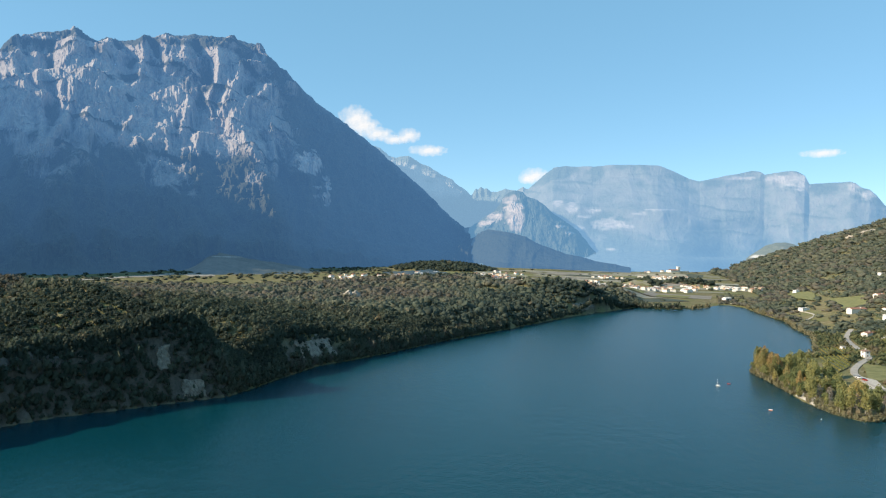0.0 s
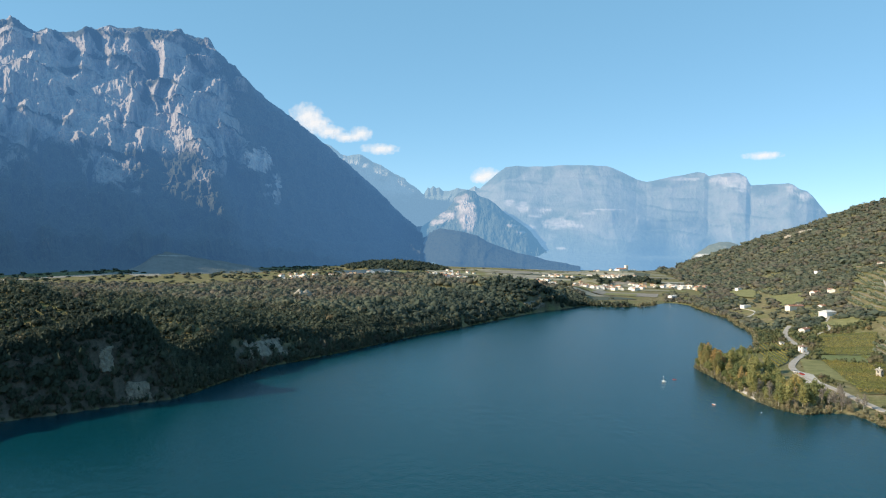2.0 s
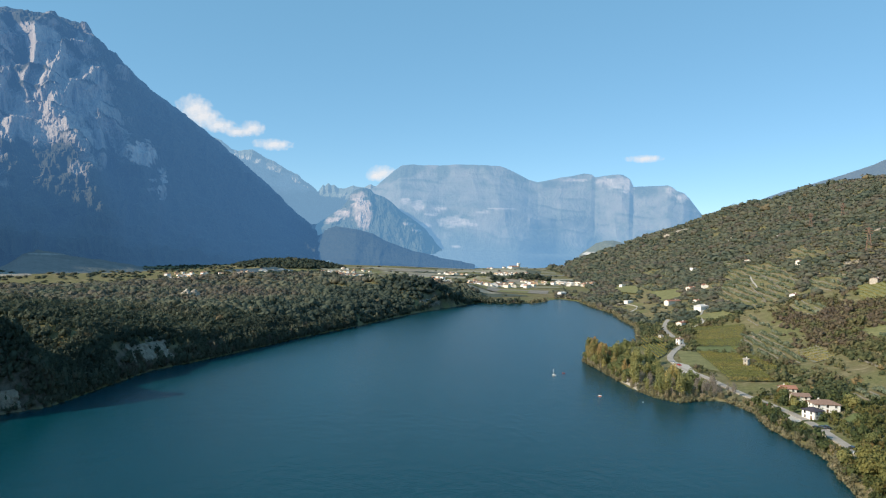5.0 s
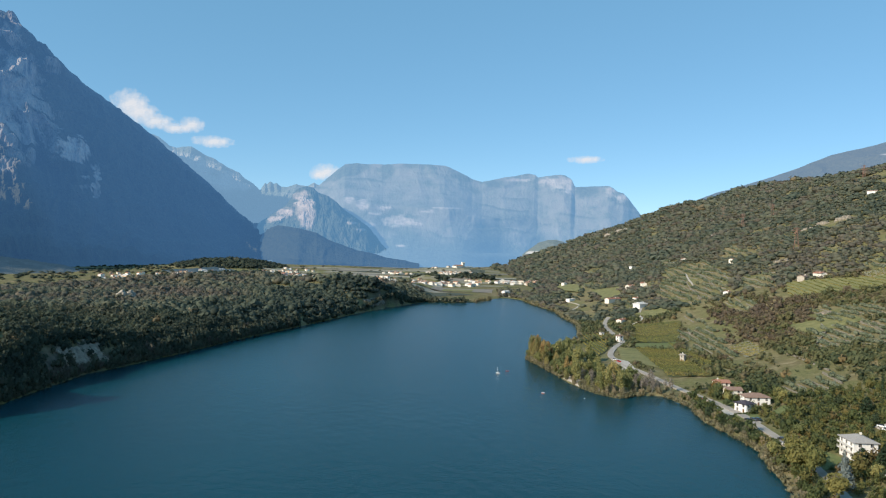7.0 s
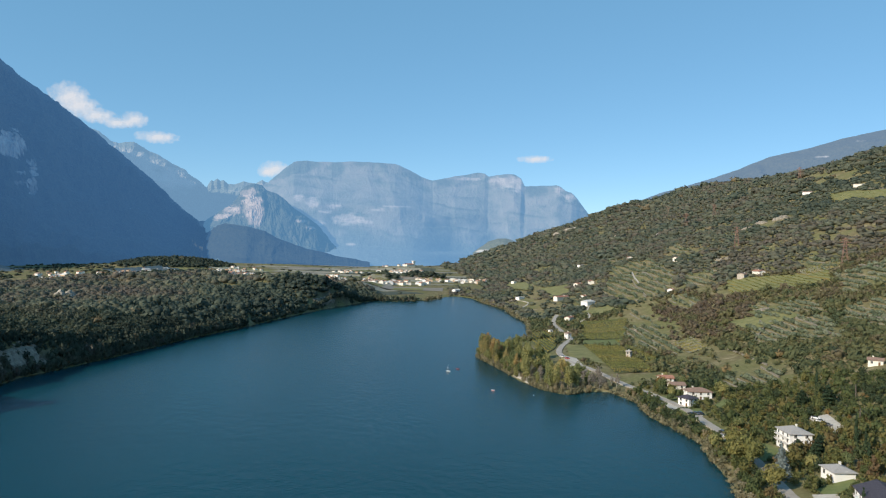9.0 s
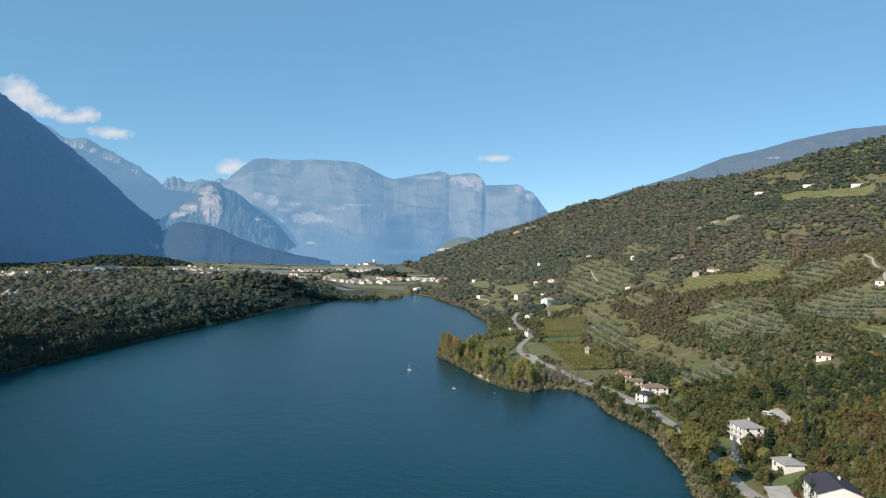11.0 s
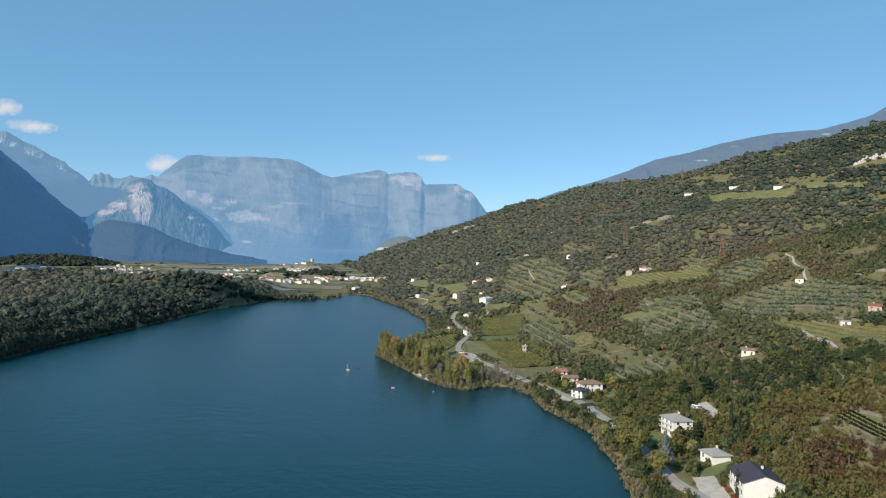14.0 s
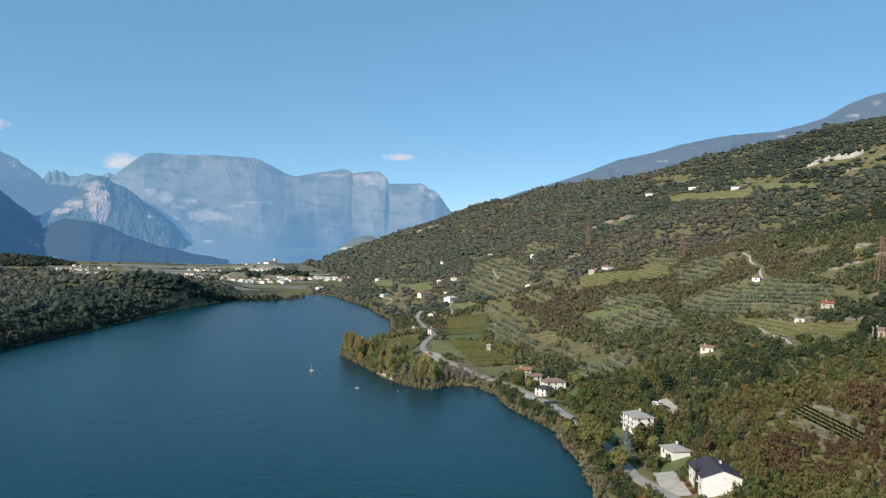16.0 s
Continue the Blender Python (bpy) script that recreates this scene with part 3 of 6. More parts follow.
SAND = plain("pale_quarry_sand", (0.2, 0.185, 0.155), (0.36, 0.33, 0.28), 0.03, 0.95)
VINE_GROUND = plain("vineyard_ground", (0.07, 0.083, 0.034), (0.125, 0.13, 0.056), 0.1, 0.95)


def sc(*p):
    return tuple(SCALE * q for q in p)


def ground_z(x, y):
    return float(height(np.array([x]), np.array([y]))[0])


def part(name, me, parent, label="", at=None):
    ob = new(name, me)
    ob.parent = parent
    if at is not None:
        ob.matrix_basis = at
    return tagged(ob, label)


def py_mesh(name, verts, faces, mat, smooth_faces=False):
    me = bpy.data.meshes.new(name)
    me.from_pydata(verts, [], faces)
    me.materials.append(mat)
    if smooth_faces:
        me.polygons.foreach_set("use_smooth", [True] * len(me.polygons))
    me.update()
    return me


def boxes_mesh(name, rows, mat):
    """One mesh of boxes (centre x, y, z, size x, y, z)."""
    vs, fs = [], []
    for cx, cy, cz, sx, sy, sz in rows:
        n = len(vs)
        for k in range(8):
            vs.append((cx + (sx / 2 if k & 1 else -sx / 2), cy + (sy / 2 if k & 2 else -sy / 2), cz + (sz / 2 if k & 4 else -sz / 2)))
        fs += [tuple(n + q for q in f) for f in ((0, 2, 3, 1), (4, 5, 7, 6), (0, 1, 5, 4), (2, 6, 7, 3), (0, 4, 6, 2), (1, 3, 7, 5))]
    return py_mesh(name, vs, fs, mat)


# ---- plan of roads, fields and yards, in units of the plan ----
MAIN_ROAD = ((420, 720), (398, 690), (377, 653), (347, 582), (330, 538), (306, 511), (279, 475), (267, 453), (258, 423), (255, 398), (253, 374), (252, 358), (250, 338), (249, 323),
             (246, 303), (241, 284), (231, 258), (224, 238), (215, 220), (206, 203), (195, 184), (184, 165), (172, 110), (165, 0))
TRACKS = (((590, 412), (578, 396), (565, 388), (553, 375), (540, 360), (528, 353), (510, 338)), ((630, 868), (618, 848), (590, 806), (575, 782), (557, 749)),
          ((476, 985), (482, 955), (480, 925), (470, 880), (440, 850)), ((448, 1142), (462, 1136), (472, 1110), (475, 1076), (463, 1012), (476, 985)), ((469, 728), (440, 690), (425, 655), (398, 640)), ((392, 262), (380, 250), (372, 232), (352, 215)))
# (name, label, material key, corners)
FIELDS = (("vineyard_a", ((401, 639), (430, 598), (371, 518), (330, 522))), ("vineyard_b", ((312, 492), (338, 476), (290, 372), (262, 376))),
          ("vineyard_e", ((341, 480), (362, 524), (329, 422), (297, 380))), ("garden_green", ((587, 1211), (651, 1316), (622, 1175), (542, 1019))), ("meadow_e", ((268, 440), (300, 500), (312, 492), (275, 405))), ("meadow_f", ((312, 494), (330, 520), (368, 517), (340, 482))), ("vineyard_c", ((292, 545), (325, 556), (282, 485), (255, 455))), ("vineyard_d", ((318, 596), (352, 606), (326, 562), (300, 556))), ("tan_plot", ((376, 462), (395, 462), (374, 420), (356, 419))),
          ("tan_rows", ((585, 535), (615, 512), (592, 486), (568, 505))), ("terrace_a", ((412, 290), (400, 292), (355, 190), (390, 198))),
          ("dark_rows", ((263.6, 162.3), (270.9, 159.4), (247.2, 122), (239, 123.8))), ("top_field", ((957, 817), (850, 583), (800, 540), (889, 747))), ("top_field_b", ((871, 580), (843, 486), (821, 473), (847, 564))),
          ("meadow_a", ((432, 470), (470, 440), (455, 410), (420, 425))), ("meadow_b", ((470, 300), (500, 318), (490, 340), (462, 330))),
          ("meadow_c", ((561, 1019), (575, 952), (530, 870), (500, 880))), ("terrace_b", ((555, 601), (582, 495), (545, 455), (514, 547))), ("meadow_d", ((440, 700), (470, 690), (455, 650), (432, 655))))
# stretches of bare rock in the western bank: shore line, lowest and highest point, seed
OUTCROPS = ((((-212, 262), (-188, 301), (-174, 320), (-160, 331)), 21, 31, 1), (((-131, 355), (-127, 359), (-120, 365)), 0.5, 12, 2), (((-141, 348), (-138, 350), (-134, 354)), 13, 31, 3),
            (((-88, 452), (-80, 475), (-66, 495)), 1, 20, 4), (((172, 887), (190, 916), (206, 938)), 1, 16, 5))
CLEARINGS = ((344, 261, 9), (338, 254, 8), (268, 360, 16), (262, 380, 10), (285, 362, 12), (325, 505, 14), (345, 518, 13), (274, 400, 12), (282, 430, 12), (300, 470, 12), (800, 770, 26), (780, 795, 14), (506, 278, 12), (521, 266, 12), (540, 257, 13), (566, 294, 11), (870, 464, 12), (632, 694, 12), (585, 344, 16), (572, 332, 14), (465, 466, 10),
             (240, 293, 10), (237, 277, 8), (250, 311, 7), (268, 151, 4), (261, 139, 4), (252, 152, 4), (246, 143, 4), (241, 134, 4), (259, 165, 4), (910, 538, 15), (914, 524, 15), (918, 510, 15), (924, 496, 15), (931, 484, 15), (842, 436, 12), (846, 420, 12))
OLIVES = (((346, 470), (372, 520), (395, 560), (420, 540), (380, 470), (350, 420)), ((600, 770), (660, 900), (690, 960), (612, 800)), ((476, 387), (520, 352), (475, 262), (425, 235), (412, 285), (446, 366)), ((435, 445), (460, 392), (400, 322), (390, 390)),
          ((660, 960), (690, 900), (575, 700), (520, 650), (480, 640), (505, 755)), ((560, 470), (590, 440), (540, 400), (505, 410)), ((300, 330), (330, 315), (318, 290), (285, 300)), ((485, 492), (500, 440), (470, 400), (440, 440)), ((585, 700), (600, 658), (550, 608), (524, 628)))
# small terraced strips along the foot of the far hillside
strip_rng = random.Random(23)
STRIPS = []
for _ in range(26):
    su, sv, sl, sw = strip_rng.uniform(640, 1750), strip_rng.uniform(30, 270), strip_rng.uniform(45, 110), strip_rng.uniform(12, 26)
    sv += float(np.interp(su, FOOT_U, FOOT_V))
    STRIPS.append(tuple((a * math.sin(AXIS) + b * math.cos(AXIS), a * math.cos(AXIS) - b * math.sin(AXIS)) for a, b in ((su, sv), (su + 0.8 * sl, sv + 2), (su + sl, sv + sw), (su + 6, sv + 0.9 * sw))))
OLIVES = OLIVES + tuple(STRIPS)
YARDS = (("lay_by", ((267, 449), (269, 433), (250, 389), (236, 380))), ("park", ((262, 231), (270, 228), (256, 207), (250, 207))), ("drive", ((194, 169), (199, 164), (186, 146), (180, 152))), ("yard", ((240.4, 305), (247, 301), (244.5, 288.2), (234.5, 287.5))), ("car_park", ((235.4, 277), (242.2, 276.2), (239.1, 270), (232.3, 270.6))))
LAWNS = (((198, 172), (214, 171), (208, 162), (196, 165)), ((237.1, 286.5), (250.3, 284.2), (244.1, 276.5), (234.1, 278.5)), ((212, 226), (228, 222), (222, 200), (206, 206)), ((243, 307.3), (254.9, 307.1), (260, 315.2), (249, 316)), ((257, 284), (271, 291), (270, 281), (255.8, 277)))
# every house: plan x, y, turn, width, length, wall height, roof, wall tone, roof tone (tones and roofs by name)
HOUSES = (("K", 231, 210, -21, 10, 12.5, 7.2, "hip", "white", "grey"), ("M", 195.8, 145.2, -36, 14, 17, 5.7, "gable", "white", "slate"), ("L", 211.5, 174, -20, 8.2, 9.5, 3.6, "hip", "white", "grey"),
          ("J", 264, 303, 72, 9, 14, 5.0, "hip", "white", "brown"), ("I", 249, 293, 12, 7.5, 8, 4.8, "hip", "white", "slate"), ("G", 273, 341, 72, 7, 9, 4.6, "gable", "cream", "terracotta"),
          ("H", 267, 324, 72, 7, 9.5, 4.2, "gable", "cream", "brown"), ("box", 328, 543, 10, 6, 6.5, 6.8, "hip", "white", "brown"), ("annex", 404, 667, -50, 8, 20, 5.0, "gable", "cream", "terracotta"),
          ("big", 470, 733, -65, 13, 24, 6.5, "hip", "white", "white"), ("long", 494, 837, -70, 10, 34, 6.0, "gable", "cream", "terracotta"), ("red", 563, 905, -70, 12, 18, 6.0, "gable", "cream", "terracotta"),
          ("red2", 577, 893, -20, 10, 16, 5.5, "gable", "cream", "terracotta"), ("ruin", 310, 428, 20, 4, 4.5, 6.5, "gable", "stone", "stone"), ("hut", 349, 266, 35, 6, 8, 3.2, "gable", "cream", "brown"),
          ("bungalow", 510, 344, -58, 8, 13, 3.8, "flat", "white", "brown"), ("villa_p", 425, 238, 20, 6, 8, 3.6, "gable", "stone", "rust"), ("cabin_q", 358, 175, 35, 6, 7, 3.5, "gable", "stone", "brown"),
          ("farm_r", 515, 637, -50, 9, 13, 5.5, "gable", "white", "terracotta"), ("shed_s", 400, 241, 45, 4, 6, 2.5, "flat", "white", "grey"), ("top_a", 878, 624, 35, 10, 24, 4.5, "flat", "white", "white"),
          ("top_b", 951, 757, 40, 9, 22, 4.0, "flat", "cream", "white"), ("top_c", 974, 869, 30, 9, 20, 4.5, "gable", "white", "brown"), ("shore_w", 489, 949, -70, 10, 17, 4.5, "flat", "white", "white"),
          ("shed", 339, 593, 0, 4, 5, 3.5, "flat", "white", "grey"), ("w_two", 630, 1250, -65, 10, 14, 8, "flat", "white", "white"), ("far_hill", 800, 1300, -60, 9, 14, 6, "gable", "white", "brown"),
          ("east_a", 500, 790, -60, 8, 14, 5, "gable", "cream", "terracotta"), ("east_b", 720, 1150, -60, 8, 26, 5, "flat", "white", "white"))


VILLAGE = ((-241, 1669), (-210, 1571), (-188, 1533), (-190, 1614), (-164, 1511), (-139, 1608), (-221, 1745), (-125, 1749), (-107, 1777), (-88, 1783), (-77, 1838), (-44, 1918), (120, 1925), (145, 1962), (192, 2047),
           (70, 1330), (82, 1300), (100, 1290), (110, 1340), (124, 1280))
VILLAGE_B = ((172, 1290), (237, 1319), (361, 1765), (342, 1625), (472, 2093), (490, 2020), (426, 1564), (300, 1175), (394, 1491), (394, 1423), (405, 1409), (424, 1391), (448, 1478), (455, 1399), (479, 1424), (633, 2151), (753, 2454),
             (644, 2066), (706, 2175), (717, 2133), (379, 1534), (581, 1593), (579, 1529), (617, 1539), (659, 1571), (627, 1447), (668, 1494))


def in_poly(x, y, poly):
    inside = np.zeros(np.shape(x), bool)
    n = len(poly)
    for i in range(n):
        (ax, ay), (bx, by) = poly[i], poly[(i + 1) % n]
        if ay != by:
            inside ^= ((ay > y) != (by > y)) & (x < ax + (y - ay) * (bx - ax) / (by - ay))
    return inside


def line_distance(x, y, pts):
    best = np.full(np.shape(x), 1e9)
    for (ax, ay), (bx, by) in zip(pts, pts[1:]):
        dx, dy = bx - ax, by - ay
        q = np.clip(((x - ax) * dx + (y - ay) * dy) / (dx * dx + dy * dy), 0, 1)
        best = np.minimum(best, np.hypot(x - ax - q * dx, y - ay - q * dy))
    return best


def free(x, y):
    """Where woods may stand, in units of the plan."""
    ok = shore_distance(x, y) > 2.5
    ok &= line_distance(x, y, MAIN_ROAD) > 4.6
    for t in TRACKS:
        ok &= line_distance(x, y, t) > 4
    for _, p in FIELDS:
        ok &= ~in_poly(x, y, p)
    for p in OLIVES + LAWNS:
        ok &= ~in_poly(x, y, p)
    for _, p in YARDS:
        ok &= ~in_poly(x, y, p)
    for h in HOUSES:
        ok &= np.hypot(x - h[1], y - h[2]) > 0.5 * max(h[4], h[5]) + 2
    for vx, vy in VILLAGE + VILLAGE_B:
        ok &= np.hypot(x - vx, y - vy) > 32
    for cx, cy, cr in CLEARINGS:
        ok &= np.hypot(x - cx, y - cy) > cr
    return ok


# ---- draped surfaces ----
def ribbon(name, pts, width, mat, lift, label, category):
    """A road: a strip along a smooth line that lies on the ground."""
    p = np.array(pts, float) * SCALE
    for _ in range(2):
        q = np.empty((2 * len(p) - 2, 2))
        q[0::2], q[1::2] = 0.75 * p[:-1] + 0.25 * p[1:], 0.25 * p[:-1] + 0.75 * p[1:]
        p = np.vstack([p[:1], q, p[-1:]])
    seg = np.concatenate([[0], np.cumsum(np.hypot(*np.diff(p, axis=0).T))])
    s = np.arange(0, seg[-1], 4.0)
    p = np.stack([np.interp(s, seg, p[:, 0]), np.interp(s, seg, p[:, 1])], 1)
    d = np.gradient(p, axis=0)
    d /= np.hypot(*d.T)[:, None]
    nrm = np.stack([-d[:, 1], d[:, 0]], 1)
    rows = []
    for k, off in enumerate(np.linspace(-1, 1, 5)):
        wob = width / 2 * off * (1 + 0.08 * fbm(s / 9, k, 0, 5, 2))
        xy = p + nrm * wob[:, None]
        z = np.maximum(height(xy[:, 0], xy[:, 1]), 0.5) + lift
        rows.append(np.column_stack([xy, z]))
    v = np.stack(rows, 1)
    mid = v[:, :, 2].max(1)
    v[:, :, 2] = mid[:, None]
    skirt = v[:, [0, -1], :].copy()
    skirt[:, :, 2] -= 2.5
    v = np.concatenate([skirt[:, :1], v, skirt[:, 1:]], 1)
    ob = new(name, mesh_from(name, v.reshape(-1, 3), grid_faces(v.shape[0], v.shape[1])[:, ::-1], mat, False))
    return tagged(ob, label, category, kind="structure")


def patch(name, poly, mat, label, category, lift=0.35, step=5.0, over=0.0018):
    """A field or yard: a four-cornered sheet that follows the ground."""
    c = np.array(poly[:4], float) * SCALE
    n = max(3, int(max(np.hypot(*(c[1] - c[0])), np.hypot(*(c[2] - c[1]))) / step))
    a, b = np.meshgrid(np.linspace(0, 1, n), np.linspace(0, 1, n), indexing="ij")
    xy = (c[0] * ((1 - a) * (1 - b))[..., None] + c[1] * (a * (1 - b))[..., None] + c[2] * (a * b)[..., None] + c[3] * ((1 - a) * b)[..., None])
    z = height(xy[..., 0], xy[..., 1]) + lift + over * max(0.0, float(np.hypot(*c.mean(0))) - 500)
    up = np.cross(np.append(c[1] - c[0], 0), np.append(c[2] - c[1], 0))[2] > 0
    faces = grid_faces(n, n)
    ob = new(name, mesh_from(name, np.dstack([xy, z]).reshape(-1, 3), faces if up else faces[:, ::-1], mat, True))
    return tagged(ob, label, category, kind="structure")


ribbon("road", MAIN_ROAD, 5.0, ASPHALT, 0.5, "pale worn asphalt lakeside road", "road")
for t in TRACKS:
    ribbon("track", t, 2.1, GRAVEL, 0.4, "pale gravel hillside track", "track")
SURFACES = dict(meadow_e=MEADOW, meadow_f=LAWN, vineyard_e=VINE_GROUND, garden_green=MEADOW, vineyard_a=VINE_GROUND, vineyard_b=VINE_GROUND, vineyard_c=VINE_GROUND, tan_plot=STUBBLE, tan_rows=STUBBLE, terrace_a=MEADOW, dark_rows=MEADOW, top_field=MEADOW,
                meadow_a=MEADOW, meadow_b=MEADOW, meadow_c=MEADOW, meadow_d=MEADOW, terrace_b=MEADOW, top_field_b=MEADOW, vineyard_d=VINE_GROUND)
for key, poly in FIELDS:
    patch("field", poly, SURFACES[key], "sloping plot of short grass and earth", "field")
for poly in LAWNS:
    patch("lawn", poly, LAWN, "bright green mown garden lawn", "lawn", 0.3, 3)
for _, poly in YARDS:
    patch("pavement", poly, GRAVEL, "pale paved yard", "yard", 0.45, 3)
# farmland in the valley beyond the lake
rng = np.random.default_rng(8)
for i in range(120):
    uu, vv = rng.uniform(1240, 3300), rng.uniform(-1, 1)
    vv = -330 + 290 * vv if uu < 1700 else -420 + 360 * vv
    lu, lv = rng.uniform(40, 130), rng.uniform(100, 300)
    cs, sn = math.cos(AXIS), math.sin(AXIS)
    quad = [((uu + a) * sn + (vv + b) * cs, (uu + a) * cs - (vv + b) * sn) for a, b in ((0, 0), (0, lv), (lu, lv), (lu, 0))]
    mat = (HAY, MEADOW, STUBBLE, NETTING, HAY, TILLED, MEADOW)[i % 7]
    patch("field", quad, mat, "flat rectangular valley field", "field", 0.55 + 0.004 * i, 30, 0.0)
for quad in (((-735, 1310), (-690, 1500), (-655, 1490), (-695, 1300)), ((-690, 1500), (-650, 1690), (-600, 1660), (-640, 1490)), ((-640, 1690), (-590, 1770), (-515, 1600), (-560, 1560)), ((120, 1990), (230, 2080), (240, 2040), (140, 1960)),
             ((1180, 2750), (1290, 2700), (1270, 2650), (1170, 2700))):
    patch("gravel_yard", quad, SAND, "pale open gravel works ground", "quarry", 0.7, 15, 0.0)
patch("field", ((300, 1075), (400, 1130), (380, 1185), (270, 1120)), NETTING, "dark netted vineyard block by the lake", "field", 0.6, 10, 0.0)
patch("field", ((225, 1130), (265, 1125), (380, 1195), (350, 1230)), HAY, "pale hayfield behind the lake", "field", 0.65, 10, 0.0)
patch("pavement", ((285, 1036), (330, 1016), (334, 1026), (290, 1046)), GRAVEL, "pale lakeside beach", "beach", 0.4, 6)
patch("pavement", ((203, 402), (209, 402), (206, 372), (200, 372)), GRAVEL, "pale gravel beach under the trees", "beach", 0.3, 4)


# ---- leaves and trees ----
def ico(sub):
    bm = bmesh.new()
    bmesh.ops.create_icosphere(bm, subdivisions=sub, radius=1)
    v = np.array([q.co[:] for q in bm.verts])
    f = np.array([[q.index for q in g.verts] for g in bm.faces])
    bm.free()
    return v, f


def leaf_cloud(seed, lobes, cards, size, core=1, core_fill=0.8, droop=0.0, loose=1.12):
    """A crown of many small leaf clumps round some lobes (x, y, z, rx, ry, rz), with a dark filled middle."""
    g = np.random.default_rng(seed)
    vs, fs, n = [], [], 0
    lob = np.array(lobes, float)
    if core:
        cv, cf = ico(core)
        for L in lob:
            v = cv * (1 + 0.3 * grain(cv[:, 0] * 2 + seed, cv[:, 1] * 2, cv[:, 2] * 2, seed))[:, None] * L[3:] * core_fill + L[:3]
            vs.append(v)
            fs.append(cf + n)
            n += len(v)
    area = lob[:, 3] * lob[:, 5]
    pick = g.choice(len(lob), cards, p=area / area.sum())
    d = g.normal(size=(cards, 3))
    d[:, 2] += 0.35
    d /= np.linalg.norm(d, axis=1)[:, None]
    c = lob[pick, :3] + lob[pick, 3:] * d * g.uniform(0.78, loose, (cards, 1))
    nrm = d + g.normal(size=(cards, 3)) * (0.55 if loose < 1.2 else 0.85)
    nrm[:, 2] -= droop
    nrm /= np.linalg.norm(nrm, axis=1)[:, None]
    t1 = np.cross(nrm, g.normal(size=(cards, 3)))
    t1 /= np.linalg.norm(t1, axis=1)[:, None]
    t2 = np.cross(nrm, t1)
    s = size * g.uniform(0.55, 1.35, (cards, 1))
    quad = np.stack([c + t1 * s, c + t2 * s * g.uniform(0.5, 1, (cards, 1)) + nrm * s * 0.25, c - t1 * s * g.uniform(0.6, 1, (cards, 1)), c - t2 * s * g.uniform(0.5, 1, (cards, 1)) + nrm * s * 0.2], 1)
    vs.append(quad.reshape(-1, 3))
    q = n + 4 * np.arange(cards)[:, None]
    fs.append(np.concatenate([q + [0, 1, 2], q + [0, 2, 3]]))
    return np.concatenate(vs), np.concatenate(fs)


def wood_lobes(seed, tall=1.0):
    g = np.random.default_rng(seed)
    out = [(0, 0, 0.62 * tall, 0.62, 0.62, 0.5 * tall)]
    for k in range(3):
        a = g.uniform(0, 6.28)
        out.append((0.42 * math.cos(a), 0.42 * math.sin(a), g.uniform(0.35, 0.75) * tall, g.uniform(0.3, 0.48), g.uniform(0.3, 0.48), g.uniform(0.28, 0.42) * tall))
    return out


def conifer_lobes(seed):
    return [(0, 0, 0.3, 0.5, 0.5, 0.3), (0, 0, 0.75, 0.38, 0.38, 0.35), (0, 0, 1.2, 0.22, 0.22, 0.4)]


CLOSE_TREES = [leaf_cloud(70 + s, wood_lobes(s + 9, 1.1), 125, 0.14, 1, 0.56, loose=1.42) for s in range(8)] + [leaf_cloud(90 + s, conifer_lobes(0), 110, 0.14, 1, 0.6, 0.4) for s in range(3)]
NEAR_TREES = [leaf_cloud(s, wood_lobes(s, 1.1)[:3], 54, 0.18, 1, 0.64, loose=1.36) for s in range(6)] + [leaf_cloud(50, conifer_lobes(0)[:2], 56, 0.2, 1, 0.66, 0.4)]
MID_TREES = [leaf_cloud(100 + s, [(0, 0, 0.6, 0.68, 0.68, 0.55)], 20, 0.27, 1, 0.78, loose=1.28) for s in range(6)]
WOOD_TREES = [leaf_cloud(150 + s, wood_lobes(s + 70, 1.0)[:2], 34, 0.22, 1, 0.8, loose=1.28) for s in range(7)]
FAR_TREES = [leaf_cloud(200 + s, [(0, 0, 0.55, 0.75, 0.75, 0.55)], 8, 0.36, 1, 0.98) for s in range(5)]


def scatter(name, label, x, y, radius, tall, tint, shapes, mat, category="trees", sink=0.3):
    """Many trees in one object, on the ground at plan metres x, y."""
    g = np.random.default_rng(len(x))
    kind = g.integers(0, len(shapes), len(x))
    turn = g.uniform(0, 6.28, len(x))
    z = height(x, y) - sink
    vs, fs, ts, n = [], [], [], 0
    for k, (v, f) in enumerate(shapes):
        i = np.where(kind == k)[0]
        if not len(i):
            continue
        c, s = np.cos(turn[i])[:, None], np.sin(turn[i])[:, None]
        px = (v[:, 0] * c - v[:, 1] * s) * radius[i, None] + x[i, None]
        py = (v[:, 0] * s + v[:, 1] * c) * radius[i, None] + y[i, None]
        pz = v[:, 2] * tall[i, None] + z[i, None]
        vs.append(np.stack([px, py, pz], -1).reshape(-1, 3))
        fs.append((f[None] + (np.arange(len(i)) * len(v))[:, None, None] + n).reshape(-1, 3))
        ts.append(np.repeat(tint[i], len(v)))
        n += len(i) * len(v)
    me = mesh_from(name, np.concatenate(vs), np.concatenate(fs), mat, True)
    at = me.attributes.new("tint", "FLOAT", "POINT")
    at.data.foreach_set("value", np.concatenate(ts).astype(np.float32))
    return tagged(new(name, me), label, category, kind="stuff")


